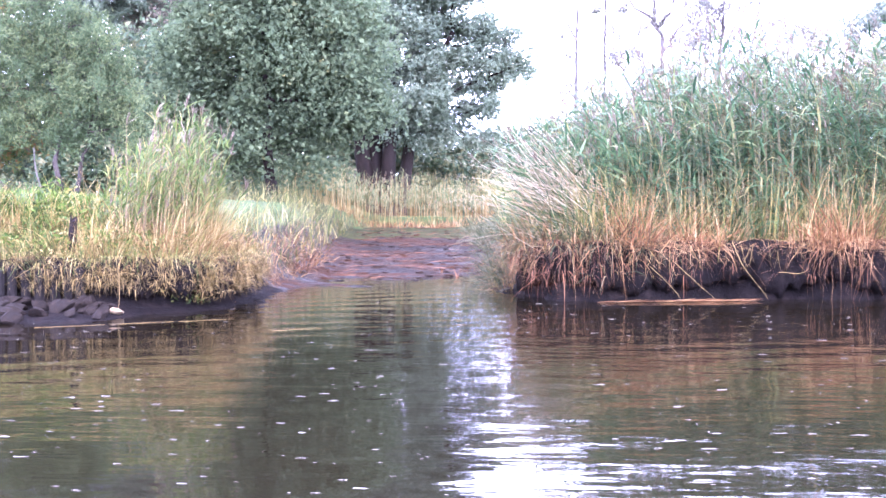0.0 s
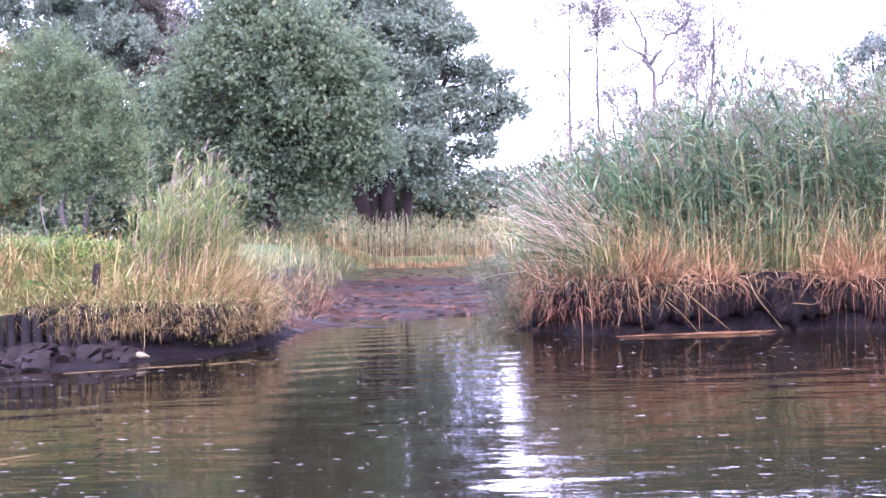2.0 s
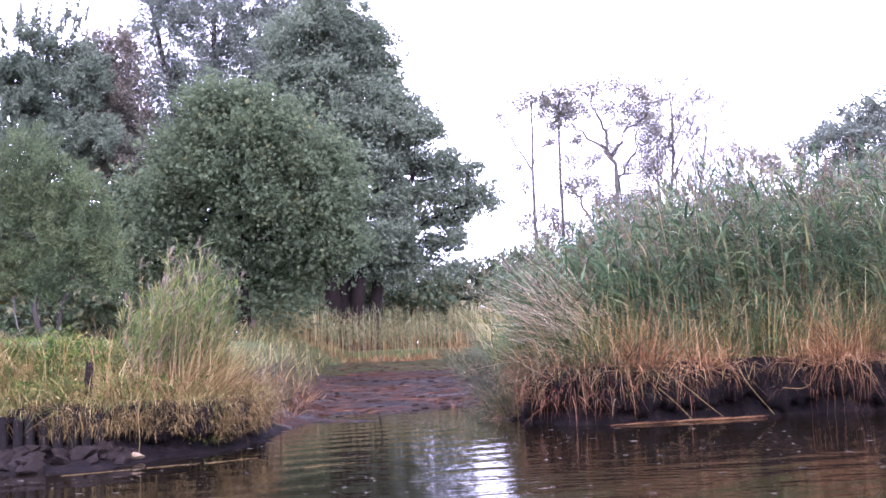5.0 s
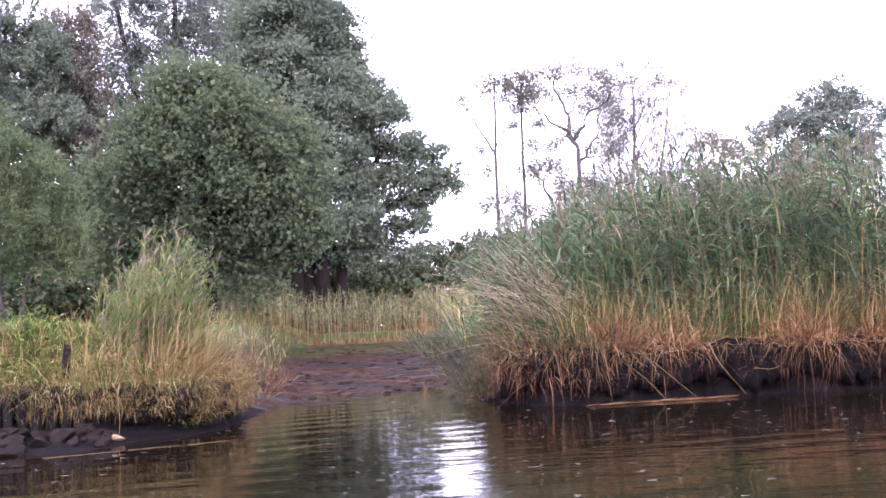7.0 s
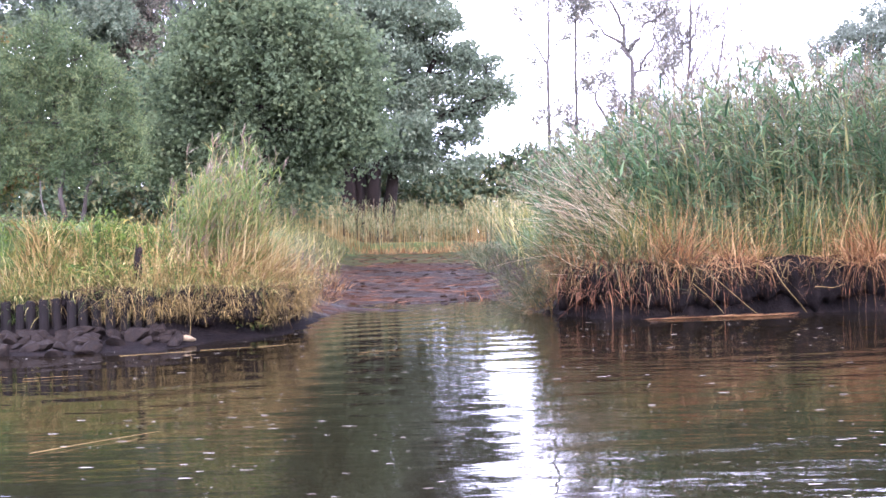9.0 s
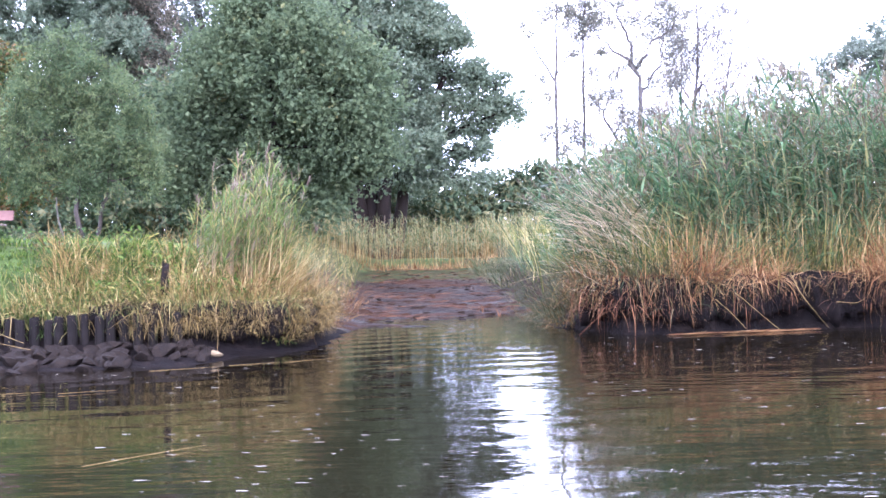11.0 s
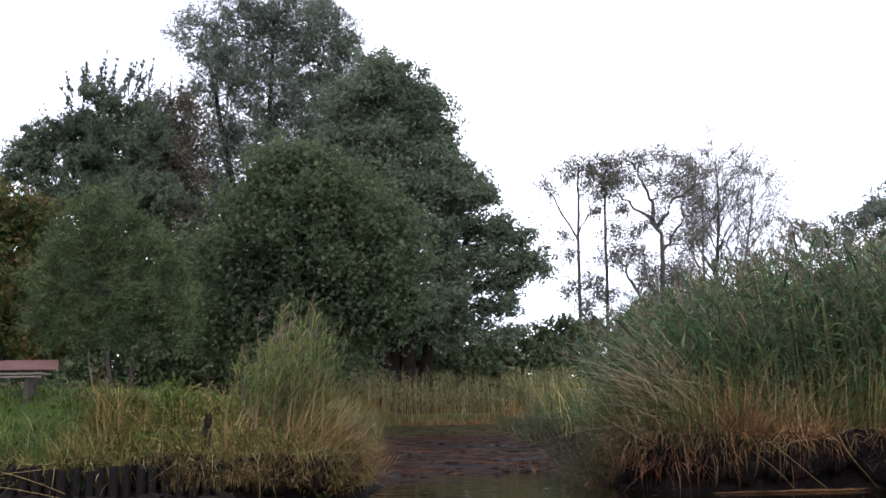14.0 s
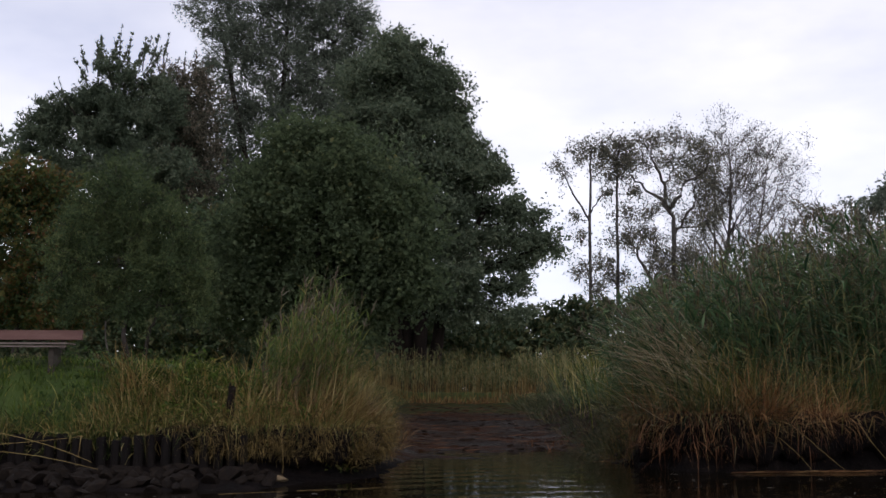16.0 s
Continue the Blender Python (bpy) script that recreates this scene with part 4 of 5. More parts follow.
def reed_bed(name, base, tall, lean_az, lean, label, green=0.62, leaves_each=9, plume=0.35, leaf_len=0.42, leaf_w=0.022, stem_r=0.0045, leaf_mat=None, stem_mat=None, rise=(0.6, 1.3), droop=(0.6, 2.3), crease=True):
    """A stand of reed: tapering stems, arching leaves and feathery plumes."""
    n = len(base)
    s = np.linspace(0, 1, 6)
    d = np.stack([np.cos(lean_az), np.sin(lean_az), np.zeros(n)], -1)
    pts = base[:, None] + s[None, :, None] * tall[:, None, None] * np.array([0, 0, 1.0])
    bend = lean[:, None] * (0.35 * s + 0.65 * s**2)[None]
    pts = pts + d[:, None] * (bend * tall[:, None])[..., None]
    pts[..., 2] -= 0.4 * (bend**2) * tall[:, None]
    thing = tagged(empty(name, tuple(base.mean(0))), label, "reeds", kind="stuff")
    v, f = tubes(pts, stem_r * (1.15 - 0.75 * s)[None] * RNG.uniform(0.7, 1.4, (n, 1)), 3)
    tagged(put_part("stem", mesh_from("stem", v, f, stem_mat or M_STEM), thing), kind="stuff")
    k = np.repeat(np.arange(n), leaves_each)
    at = RNG.uniform(1 - green, 0.98, len(k))
    i = np.clip((at * 5).astype(int), 0, 4)
    fr = (at * 5 - i)[:, None]
    b = pts[k, i] * (1 - fr) + pts[k, i + 1] * fr
    az = np.where(RNG.random(len(k)) < 0.6, lean_az[k] + RNG.normal(0, 0.7, len(k)), RNG.uniform(0, 2 * np.pi, len(k)))
    ln = leaf_len * RNG.uniform(0.55, 1.25, len(k)) * (1.15 - 0.35 * at)
    v, f = blades(b, ln, az, RNG.uniform(*rise, len(k)), RNG.uniform(*droop, len(k)), leaf_w * RNG.uniform(0.6, 1.25, len(k)), 3, crease)
    tagged(put_part("leaf", mesh_from("leaf", v, f, leaf_mat or M_REED), thing), kind="stuff")
    pl = np.where(RNG.random(n) < plume)[0]
    if len(pl):
        k = np.repeat(pl, 7)
        b = pts[k, 5] - (pts[k, 5] - pts[k, 4]) * RNG.uniform(0, 0.35, (len(k), 1))
        v, f = blades(b, RNG.uniform(0.08, 0.22, len(k)), lean_az[k] + RNG.normal(0, 0.9, len(k)), RNG.uniform(0.5, 1.5, len(k)), RNG.uniform(0.2, 1.6, len(k)), np.full(len(k), 0.024), 2)
        tagged(put_part("plume", mesh_from("plume", v, f, M_PLUME), thing), kind="stuff")
    return thing


def grass_patch(name, base, length, mat, label, rise=(0.9, 1.5), droop=(0.2, 1.4), width=0.008, az=None, az_spread=0.8, segs=4, category="grass"):
    n = len(base)
    a = RNG.uniform(0, 2 * np.pi, n) if az is None else az + RNG.normal(0, az_spread, n)
    v, f = blades(base, length, a, RNG.uniform(*rise, n), RNG.uniform(*droop, n), width * RNG.uniform(0.5, 1.4, n), segs)
    ob = new(name, mesh_from(name, v, f, mat))
    return tagged(ob, label, category, kind="stuff")


def tufted(centres, m, spread, lean=0.7):
    """Blades in tufts: feet, and the ways they lean outwards."""
    k = np.repeat(np.arange(len(centres)), RNG.poisson(m, len(centres)) + 3)
    g = RNG.normal(0, spread, (len(k), 2))
    own = RNG.uniform(0, 2 * np.pi, len(centres))
    a = np.arctan2(g[:, 1] + spread * lean * np.sin(own[k]), g[:, 0] + spread * lean * np.cos(own[k]))
    b = centres[k].copy()
    b[:, :2] += g
    return b, a, k


def tuft_patch(name, centres, m, spread, size, mat, label, rise, droop, width, category="grass", segs=5, az=None, pull=0.0):
    b, a, k = tufted(centres, m, spread)
    if az is not None:
        way = az[k] if np.ndim(az) else np.full(len(k), az)
        a = np.arctan2((1 - pull) * np.sin(a) + pull * np.sin(way), (1 - pull) * np.cos(a) + pull * np.cos(way))
    own = np.exp(RNG.normal(-0.02, 0.3, len(centres)))
    ln = RNG.uniform(*size, len(b)) * own[k]
    v, f = blades(b, ln, a, RNG.uniform(*rise, len(b)), RNG.uniform(*droop, len(b)), width * RNG.uniform(0.5, 1.4, len(b)), segs)
    return tagged(new(name, mesh_from(name, v, f, mat)), label, category, kind="stuff")


def land(p, lo=0.15, hi=99):
    d = shore_distance(p)
    return (d > lo) & (d < hi)


def arc(points, n, lo=0.0, hi=1.0):
    """n random places on a line of the plan between two shares of its length, with the way out over the water."""
    seg = np.diff(points, axis=0)
    ln = np.linalg.norm(seg, axis=1)
    cum = np.concatenate([[0], np.cumsum(ln)])
    t = RNG.uniform(lo, hi, n) * cum[-1]
    i = np.clip(np.searchsorted(cum, t) - 1, 0, len(seg) - 1)
    p = points[i] + seg[i] * ((t - cum[i]) / ln[i])[:, None]
    out = np.stack([seg[i][:, 1], -seg[i][:, 0]], -1) / ln[i][:, None]
    return p, out


LEFT_EDGE, RIGHT_EDGE, INLET_LEFT, INLET_RIGHT = SHORE[3:9], SHORE[19:27], SHORE[7:13], SHORE[15:20]


def rim_height(x, y):
    left = smooth(-0.6, -3.2, x)
    return np.where(y > 24, 0.75, 0.62 * left + 0.80 * (1 - left))


def turf_lip(name, line_pts, steps, reach, label, deep=1.0):
    """The overhanging edge of the bank, held by roots."""
    seg = np.linalg.norm(np.diff(line_pts, axis=0), axis=1)
    cum = np.concatenate([[0], np.cumsum(seg)])
    t = np.linspace(0, cum[-1], steps)
    x, y = np.interp(t, cum, line_pts[:, 0]), np.interp(t, cum, line_pts[:, 1])
    tx, ty = np.gradient(x), np.gradient(y)
    q = np.hypot(tx, ty)
    ox, oy = ty / q, -tx / q
    shape = [(-0.8, 0.08), (-0.15, 0.07), (0.5, 0.03), (0.9, -0.06 * deep), (1.0, -0.14 * deep), (0.9, -0.22 * deep), (0.75, -0.30 * deep), (0.8, -0.40 * deep), (0.5, -0.5 * deep), (-0.8, -0.52 * deep)]
    rows = []
    for k, (o, dz) in enumerate(shape):
        wob = 0.6 * wobble(x, y, 4.2, 1.0 + k * 0.3) + 0.25 * wobble(x, y, 11.0, 2.0 + k) + 0.25 * wobble(x, y, 29.0, 3.0 + k * 1.7)
        r = reach * (o + (0.55 * wob if o > 0 else 0))
        rows.append(np.stack([x + ox * r, y + oy * r, rim_height(x, y) + dz * (1 + 0.5 * wob) + 0.03 * wobble(x, y, 7.0, k)], -1))
    v = np.stack(rows, 1)
    k = np.arange(v.shape[0] * v.shape[1]).reshape(v.shape[:2])
    nx = np.roll(k, -1, axis=1)
    f = np.stack([k[:-1], k[1:], nx[1:], nx[:-1]], -1).reshape(-1, 4)
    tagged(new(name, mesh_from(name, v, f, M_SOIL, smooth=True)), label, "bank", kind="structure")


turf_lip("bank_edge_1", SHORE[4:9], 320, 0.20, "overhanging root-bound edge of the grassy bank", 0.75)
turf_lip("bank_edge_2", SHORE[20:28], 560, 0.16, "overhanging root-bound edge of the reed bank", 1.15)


def edge_base(points, n, off0, off1, lo=0.0, hi=1.0, dz=0.0):
    p, out = arc(points, n, lo, hi)
    off = RNG.uniform(off0, off1, n)
    p = p + out * off[:, None]
    z = np.where((off > -0.2) & (p[:, 1] < 18.4), rim_height(p[:, 0], p[:, 1]) + RNG.uniform(-0.03, 0.12, n), height(p[:, 0], p[:, 1])) + dz
    return np.concatenate([p, z[:, None]], 1), np.arctan2(out[:, 1], out[:, 0])


# Right bank: the large reed bed.
b = scatter(4700, 0.5, 12.5, 17.1, 24.5, lambda p: land(p, 0.3) & (RNG.random(len(p)) < np.clip(1.2 - (p[:, 1] - 17) / 9, 0.3, 1)))
tall = (2.0 + 1.08 * smooth(0.3, 4.6, b[:, 0]) + 0.22 * wobble(b[:, 0], b[:, 1], 1.6, 3)) * RNG.uniform(0.62, 1.15, len(b))
az = RNG.normal(2.9, 1.0, len(b))
lean = np.abs(RNG.normal(0.12, 0.13, len(b))) + 0.25 * smooth(2.2, 0.4, b[:, 0])
reed_bed("reed_bed", b, tall, az, lean, "tall green reeds with brown plumes on the eroded bank", leaves_each=11, plume=0.6, leaf_len=0.52, leaf_w=0.044, crease=False, green=0.84, rise=(-0.1, 1.1), droop=(0.3, 1.8), stem_mat=M_REEDSTEM)
b = scatter(1500, 1.6, 14.5, 21.5, 26.5, lambda p: land(p, 0.6))
tall = (2.3 + 1.0 * smooth(0.3, 5.0, b[:, 0]) + 0.2 * wobble(b[:, 0], b[:, 1], 1.3, 6)) * RNG.uniform(0.6, 1.1, len(b))
reed_bed("reed_bed", b, tall, RNG.normal(2.9, 1.0, len(b)), np.abs(RNG.normal(0.12, 0.12, len(b))), "dense green reeds in the depth of the bed", leaves_each=9, plume=0.5, leaf_len=0.6, leaf_w=0.06, green=0.8, rise=(-0.1, 1.1), droop=(0.3, 1.8), stem_mat=M_REEDSTEM, crease=False)
b = scatter(130, 0.9, 14, 17.2, 20.5, lambda p: land(p, 0.3))
tall = (2.15 + 1.05 * smooth(0.3, 5.0, b[:, 0])) * RNG.uniform(0.9, 1.2, len(b))
reed_bed("dead_reeds", b, tall, RNG.normal(0.4, 1.2, len(b)), np.abs(RNG.normal(0.08, 0.07, len(b))), "last year's bare reeds standing above the green ones", leaves_each=2, plume=0.85, leaf_len=0.3, leaf_w=0.02, stem_r=0.005, leaf_mat=M_STRAW, stem_mat=M_STRAW)
# Pale dead stalks fanning out over the inlet.
b = scatter(260, 0.55, 1.5, 16.9, 18.2, lambda p: land(p, 0.05))
b[:, 2] += RNG.uniform(0.3, 0.95, len(b))
n = len(b)
grass_patch("dry_reed_stalks", b, RNG.uniform(0.8, 1.9, n), M_BLEACHED, "brush of bleached dead reed stalks leaning out over the inlet", (0.12, 1.0), (-0.1, 0.3), 0.016, np.pi, 0.4, 3, "reeds")
b = scatter(120, 0.3, 1.8, 16.8, 17.8, lambda p: land(p, 0.05))
b[:, 2] += RNG.uniform(0.1, 0.8, len(b))
n = len(b)
grass_patch("fallen_reed_stalks", b, RNG.uniform(1.0, 2.3, n), M_BLEACHED, "long bleached stalks bending out low over the inlet", (-0.05, 0.6), (0.0, 0.6), 0.012, np.pi, 0.35, 5, "reeds")
b = scatter(420, 0.2, 2.0, 17.0, 21.0, lambda p: land(p, 0.15))
n = len(b)
grass_patch("drooping_reed_leaves", b, RNG.uniform(0.4, 1.1, n), M_DRAPE, "dull green and straw-coloured leaves drooping to the mud", (0.2, 1.3), (0.4, 2.2), 0.014, np.pi * 1.15, 0.8, 4, "reeds")
b, a = edge_base(INLET_RIGHT, 520, -2.2, -0.9, 0.0, 0.6)
n = len(b)
grass_patch("inlet_reeds", b, RNG.uniform(0.4, 1.1, n), M_DRAPE, "dull green reeds along the side of the inlet", (0.9, 1.5), (0.1, 1.2), 0.02, np.pi, 1.2, 5, "reeds")
c, a = edge_base(SHORE[18:24], 190, -0.8, 0.1)
tuft_patch("drooping_reeds", c, 14, 0.18, (0.3, 0.8), M_DRAPE, "dull green reed leaves arching down to the mud", (-0.2, 1.3), (0.4, 2.2), 0.013, "reeds", 5, a, 0.35)
c, a = edge_base(SHORE[20:23], 60, -0.15, 0.22)
c[:, 2] -= 0.5 * RNG.random(len(c)) ** 1.5
tuft_patch("withered_reeds", c, 12, 0.18, (0.12, 0.45), M_LITTER, "brown leaves tangled over the corner of the bank", (-1.1, 1.0), (0.2, 2.4), 0.009, "reeds", 4, a, 0.12)
c, a = edge_base(SHORE[19:24], 70, -0.05, 0.2)
c[:, 2] -= 0.5 * RNG.random(len(c)) ** 1.5
tuft_patch("withered_reeds", c, 11, 0.12, (0.08, 0.30), M_THATCH, "withered brown leaves matted over the corner of the bank", (-1.3, 1.3), (-0.4, 2.0), 0.009, "reeds", 4, a, 0.2)
c, a = edge_base(SHORE[18:24], 110, -0.6, 0.15)
tuft_patch("drooping_straw", c, 10, 0.18, (0.12, 0.5), M_THATCH, "straw-coloured leaves arching down to the mud", (-1.0, 1.3), (-0.3, 2.0), 0.010, "reeds", 5, a, 0.15)
c = scatter(90, -0.6, 1.0, 18.4, 30, lambda p: land(p, 0.75, 1.6))
tuft_patch("inlet_grass", c, 11, 0.10, (0.25, 0.6), M_TUFT, "grass and dead leaves sloping down to the inlet", (0.3, 1.4), (0.3, 2.0), 0.022, "grass", 5, np.pi, 0.35)
c = scatter(700, -1.6, 1.2, 19.0, 44, lambda p: land(p, 0.05, 1.0))
tuft_patch("inlet_grass", c, 10, 0.14, (0.2, 0.55), M_DRAPE, "dull withered grass covering the side of the inlet", (0.2, 1.4), (0.2, 2.0), 0.020, "grass", 4, np.pi, 0.35)
c = scatter(70, -0.6, 1.2, 18.4, 30, lambda p: land(p, 0.6, 1.8))
tuft_patch("drooping_reeds", c, 9, 0.10, (0.5, 1.0), M_REED, "green reeds bending over the inlet", (0.6, 1.4), (0.3, 1.8), 0.026, "reeds", 5, np.pi, 0.4)
# Rust-coloured dead reeds at the foot of the bed, and straw hanging over the edge.
def sheaves(x):
    """Where along the bank the dead reeds stand thick."""
    return smooth(0.5, 0.0, np.abs(x - 1.75)) + smooth(0.45, 0.0, np.abs(x - 2.75)) + smooth(0.5, 0.1, np.abs(x - 4.9)) + smooth(5.6, 6.4, x) * 0.7 + 0.05


c, a = edge_base(RIGHT_EDGE, 560, -0.35, 0.3, dz=-0.06)
keep = RNG.random(len(c)) < sheaves(c[:, 0])
c, a = c[keep], a[keep]
tuft_patch("rusty_reeds", c, 17, 0.14, (0.3, 1.05), M_RUST, "rust-brown dead reeds at the foot of the bed", (0.0, 1.5), (-0.1, 1.9), 0.011, "reeds", 5, a, 0.25)
c, a = edge_base(RIGHT_EDGE, 230, -0.9, -0.2)
tuft_patch("yellowed_reeds", c, 10, 0.12, (0.4, 1.15), M_TUFT, "yellowed reed leaves low in the bed", (0.7, 1.55), (0.0, 1.5), 0.012, "reeds", 5, a, 0.35)
b, a = edge_base(RIGHT_EDGE, 1000, -1.0, -0.05, dz=0.05)
b = b[RNG.random(len(b)) < 0.2 + 0.6 * sheaves(b[:, 0])]
n = len(b)
grass_patch("dead_reed_stems", b, RNG.uniform(0.4, 1.3, n), M_STRAW, "ochre bare stems between the reeds", (1.2, 1.9), (-0.3, 0.4), 0.010, -np.pi / 2, 1.4, 3, "reeds")
c, a = edge_base(RIGHT_EDGE, 420, 0.0, 0.18)
keep = RNG.random(len(c)) < 0.02 + 0.17 * sheaves(c[:, 0] + 0.1)
c, a = c[keep], a[keep]
c[:, 2] += 0.06 - 0.42 * RNG.random(len(c)) ** 1.6
tuft_patch("hanging_straw", c, 11, 0.11, (0.12, 0.5), M_RUST, "dead straw hanging down over the eroded bank", (-1.4, 0.7), (-0.5, 1.2), 0.007, "straw", 4, a, 0.25)
c, a = edge_base(RIGHT_EDGE, 520, -0.05, 0.22)
keep = RNG.random(len(c)) < 0.01 + 0.2 * sheaves(c[:, 0] + 0.15)
c, a = c[keep], a[keep]
c[:, 2] += 0.12 - 0.3 * RNG.random(len(c))
tuft_patch("hanging_straw", c, 13, 0.14, (0.25, 0.75), M_RUST, "rust-brown straw tumbling over the bank towards the water", (-1.3, 0.5), (0.0, 1.8), 0.008, "straw", 5, a, 0.15)
c, a = edge_base(RIGHT_EDGE, 150, -0.05, 0.17)
c[:, 2] += 0.04 - 0.5 * RNG.random(len(c))
tuft_patch("hanging_grass", c, 12, 0.09, (0.1, 0.4), M_LITTER, "brown grass and roots matted over the bank's edge", (-1.4, 0.8), (0.0, 1.0), 0.008, "grass", 4, a, 0.4)
b, a = edge_base(RIGHT_EDGE, 48, 0.0, 0.25)
n = len(b)
grass_patch("fallen_stalks", b, RNG.uniform(0.5, 1.05, n), M_RUST, "single pale stalks fallen over the bank's edge", (-1.1, 0.0), (0.0, 0.7), 0.007, -np.pi / 2, 1.0, 4, "straw")

c, a = edge_base(RIGHT_EDGE, 170, -1.0, -0.35)
c = c[sheaves(c[:, 0] + 0.4) < 0.9]
tuft_patch("drooping_reeds", c, 10, 0.16, (0.4, 0.9), M_REED, "broad green reed leaves low in the bed", (0.7, 1.5), (0.3, 1.7), 0.022, "reeds", 5, -np.pi / 2, 0.2)
b, a = edge_base(RIGHT_EDGE, 240, -0.7, 0.05, dz=0.1)
n = len(b)
grass_patch("crossing_stalks", b, RNG.uniform(0.5, 1.3, n), M_STRAW, "broken pale stalks lying criss-cross in the reeds", (-0.3, 1.2), (0.0, 0.5), 0.012, 0.0 + np.pi * (RNG.random(n) < 0.5), 0.6, 4, "reeds")

# Left bank: reed clump, tall grass, turf and overhang.
b = scatter(520, -5.6, -3.95, 15.1, 17.3, lambda p: land(p, 0.35) & (RNG.random(len(p)) < 0.35 + 0.65 * smooth(-5.6, -4.9, p[:, 0])))
tall = (1.42 + 0.45 * wobble(b[:, 0], b[:, 1], 3.0, 1)) * RNG.uniform(0.35, 1.38, len(b)) * (0.6 + 0.4 * smooth(-5.5, -4.8, b[:, 0]) * smooth(-3.4, -4.1, b[:, 0]))
reed_bed("reed_clump", b, tall, RNG.normal(0.2, 1.0, len(b)), np.abs(RNG.normal(0.10, 0.13, len(b))), "clump of green reeds with straw-coloured stems", leaves_each=11, plume=0.4, green=0.55, leaf_len=0.34, leaf_w=0.022, leaf_mat=M_YELLOWREED, rise=(0.5, 1.3), droop=(0.3, 2.0), crease=False)
b = scatter(1500, -4.75, -3.7, 14.6, 16.8, lambda p: land(p, 0.05))
n = len(b)
grass_patch("dry_reed_stalks", b, RNG.uniform(0.4, 1.35, n), M_STRAW, "pale dry stalks leaning towards the inlet", (0.5, 1.5), (0.0, 1.0), 0.009, -0.1, 0.9, 4, "reeds")
c = scatter(520, -7.4, -3.75, 14.4, 16.4, lambda p: land(p, 0.1) & (RNG.random(len(p)) < (0.05 + 0.95 * smooth(-6.9, -5.9, p[:, 0])) * smooth(-0.5, 0.1, wobble(p[:, 0], p[:, 1], 3.4, 5))))
tuft_patch("tall_grass", c, 10, 0.07, (0.18, 0.5), M_TUFT, "tall yellow-green grass and straw on the bank", (0.4, 1.55), (0.2, 2.6), 0.017)
c = scatter(380, -9.0, -5.4, 14.1, 15.35, lambda p: land(p, 0.08) & ((RNG.random(len(p)) < smooth(-7.4, -6.4, p[:, 0])) | (p[:, 1] < 14.6)))
tuft_patch("slope_grass", c, 14, 0.09, (0.15, 0.36), M_TUFT, "ochre and green grass hanging down the bank's slope", (0.0, 1.45), (0.3, 2.4), 0.015, "grass", 5, -np.pi / 2, 0.3)
c = scatter(170, -7.4, -4.9, 14.25, 15.2, lambda p: land(p, 0.05) & (wobble(p[:, 0], p[:, 1], 4.1, 4) > -0.25))
tuft_patch("dry_culms", c, 11, 0.10, (0.22, 0.5), M_STRAW, "straw-coloured culms standing on the slope", (0.8, 1.57), (0.0, 1.6), 0.010)
c = scatter(150, -8.6, -4.6, 14.2, 15.0, lambda p: land(p, 0.05) & (wobble(p[:, 0], p[:, 1], 4.1, 4) < 0.3))
tuft_patch("green_culms", c, 11, 0.09, (0.2, 0.46), M_YELLOWREED, "upright green grass with bent leaf tips on the slope", (0.7, 1.55), (0.2, 2.4), 0.012)
c = scatter(300, -10.8, -6.6, 14.6, 15.6)
tuft_patch("green_grass", c, 10, 0.09, (0.05, 0.13), M_GRASS, "green grass round the bench", (0.9, 1.5), (0.2, 1.4), 0.018)
b = scatter(14000, -12.5, -4.4, 14.7, 21.5, lambda p: land(p, 0.3))
n = len(b)
grass_patch("lawn_grass", b, RNG.uniform(0.05, 0.12, n), M_GRASS, "short green lawn grass round the bench", (0.9, 1.5), (0.1, 1.2), 0.022, None, 0.8, 2)
c = scatter(34, -5.9, -4.2, 14.6, 16.0, lambda p: land(p, 0.15))
tuft_patch("dry_grass", c, 9, 0.07, (0.3, 0.65), M_STRAW, "dry straw-coloured grass tufts", (0.9, 1.57), (0.0, 1.2), 0.014)
c = scatter(420, -7.3, -4.2, 14.4, 15.6, lambda p: land(p, 0.1))
tuft_patch("green_grass", c, 10, 0.07, (0.10, 0.24), M_GRASS, "fresh green grass tufts on the bank", (0.4, 1.5), (0.3, 2.4), 0.014)
c = scatter(150, -6.7, -4.3, 14.4, 16.2, lambda p: land(p, 0.15) & (wobble(p[:, 0], p[:, 1], 2.6, 8) > -0.15))
tuft_patch("green_grass", c, 9, 0.07, (0.2, 0.48), M_GRASS, "long fresh green grass between the straw", (0.7, 1.5), (0.2, 2.0), 0.014)
c, a = edge_base(SHORE[3:9], 300, -0.1, 0.2)
keep = (c[:, 0] > -5.7) | (RNG.random(len(c)) < 0.25)
c, a = c[keep], a[keep]
tuft_patch("hanging_straw", c, 11, 0.06, (0.06, 0.24), M_TUFT, "dead grass hanging over the eroded bank", (-1.2, 1.2), (0.0, 1.8), 0.008, "straw", 5, a, 0.2)
c, a = edge_base(SHORE[3:9], 340, -0.25, 0.26)
keep = (c[:, 0] > -6.3) | (RNG.random(len(c)) < 0.35)
c, a = c[keep], a[keep]
tuft_patch("edge_grass", c, 10, 0.08, (0.1, 0.32), M_THATCH, "withered grass drooping over the bank's edge", (-1.0, 1.4), (-0.3, 1.8), 0.008, "grass", 5, a, 0.25)
c, a = edge_base(SHORE[4:9], 760, 0.04, 0.30, dz=-0.10)
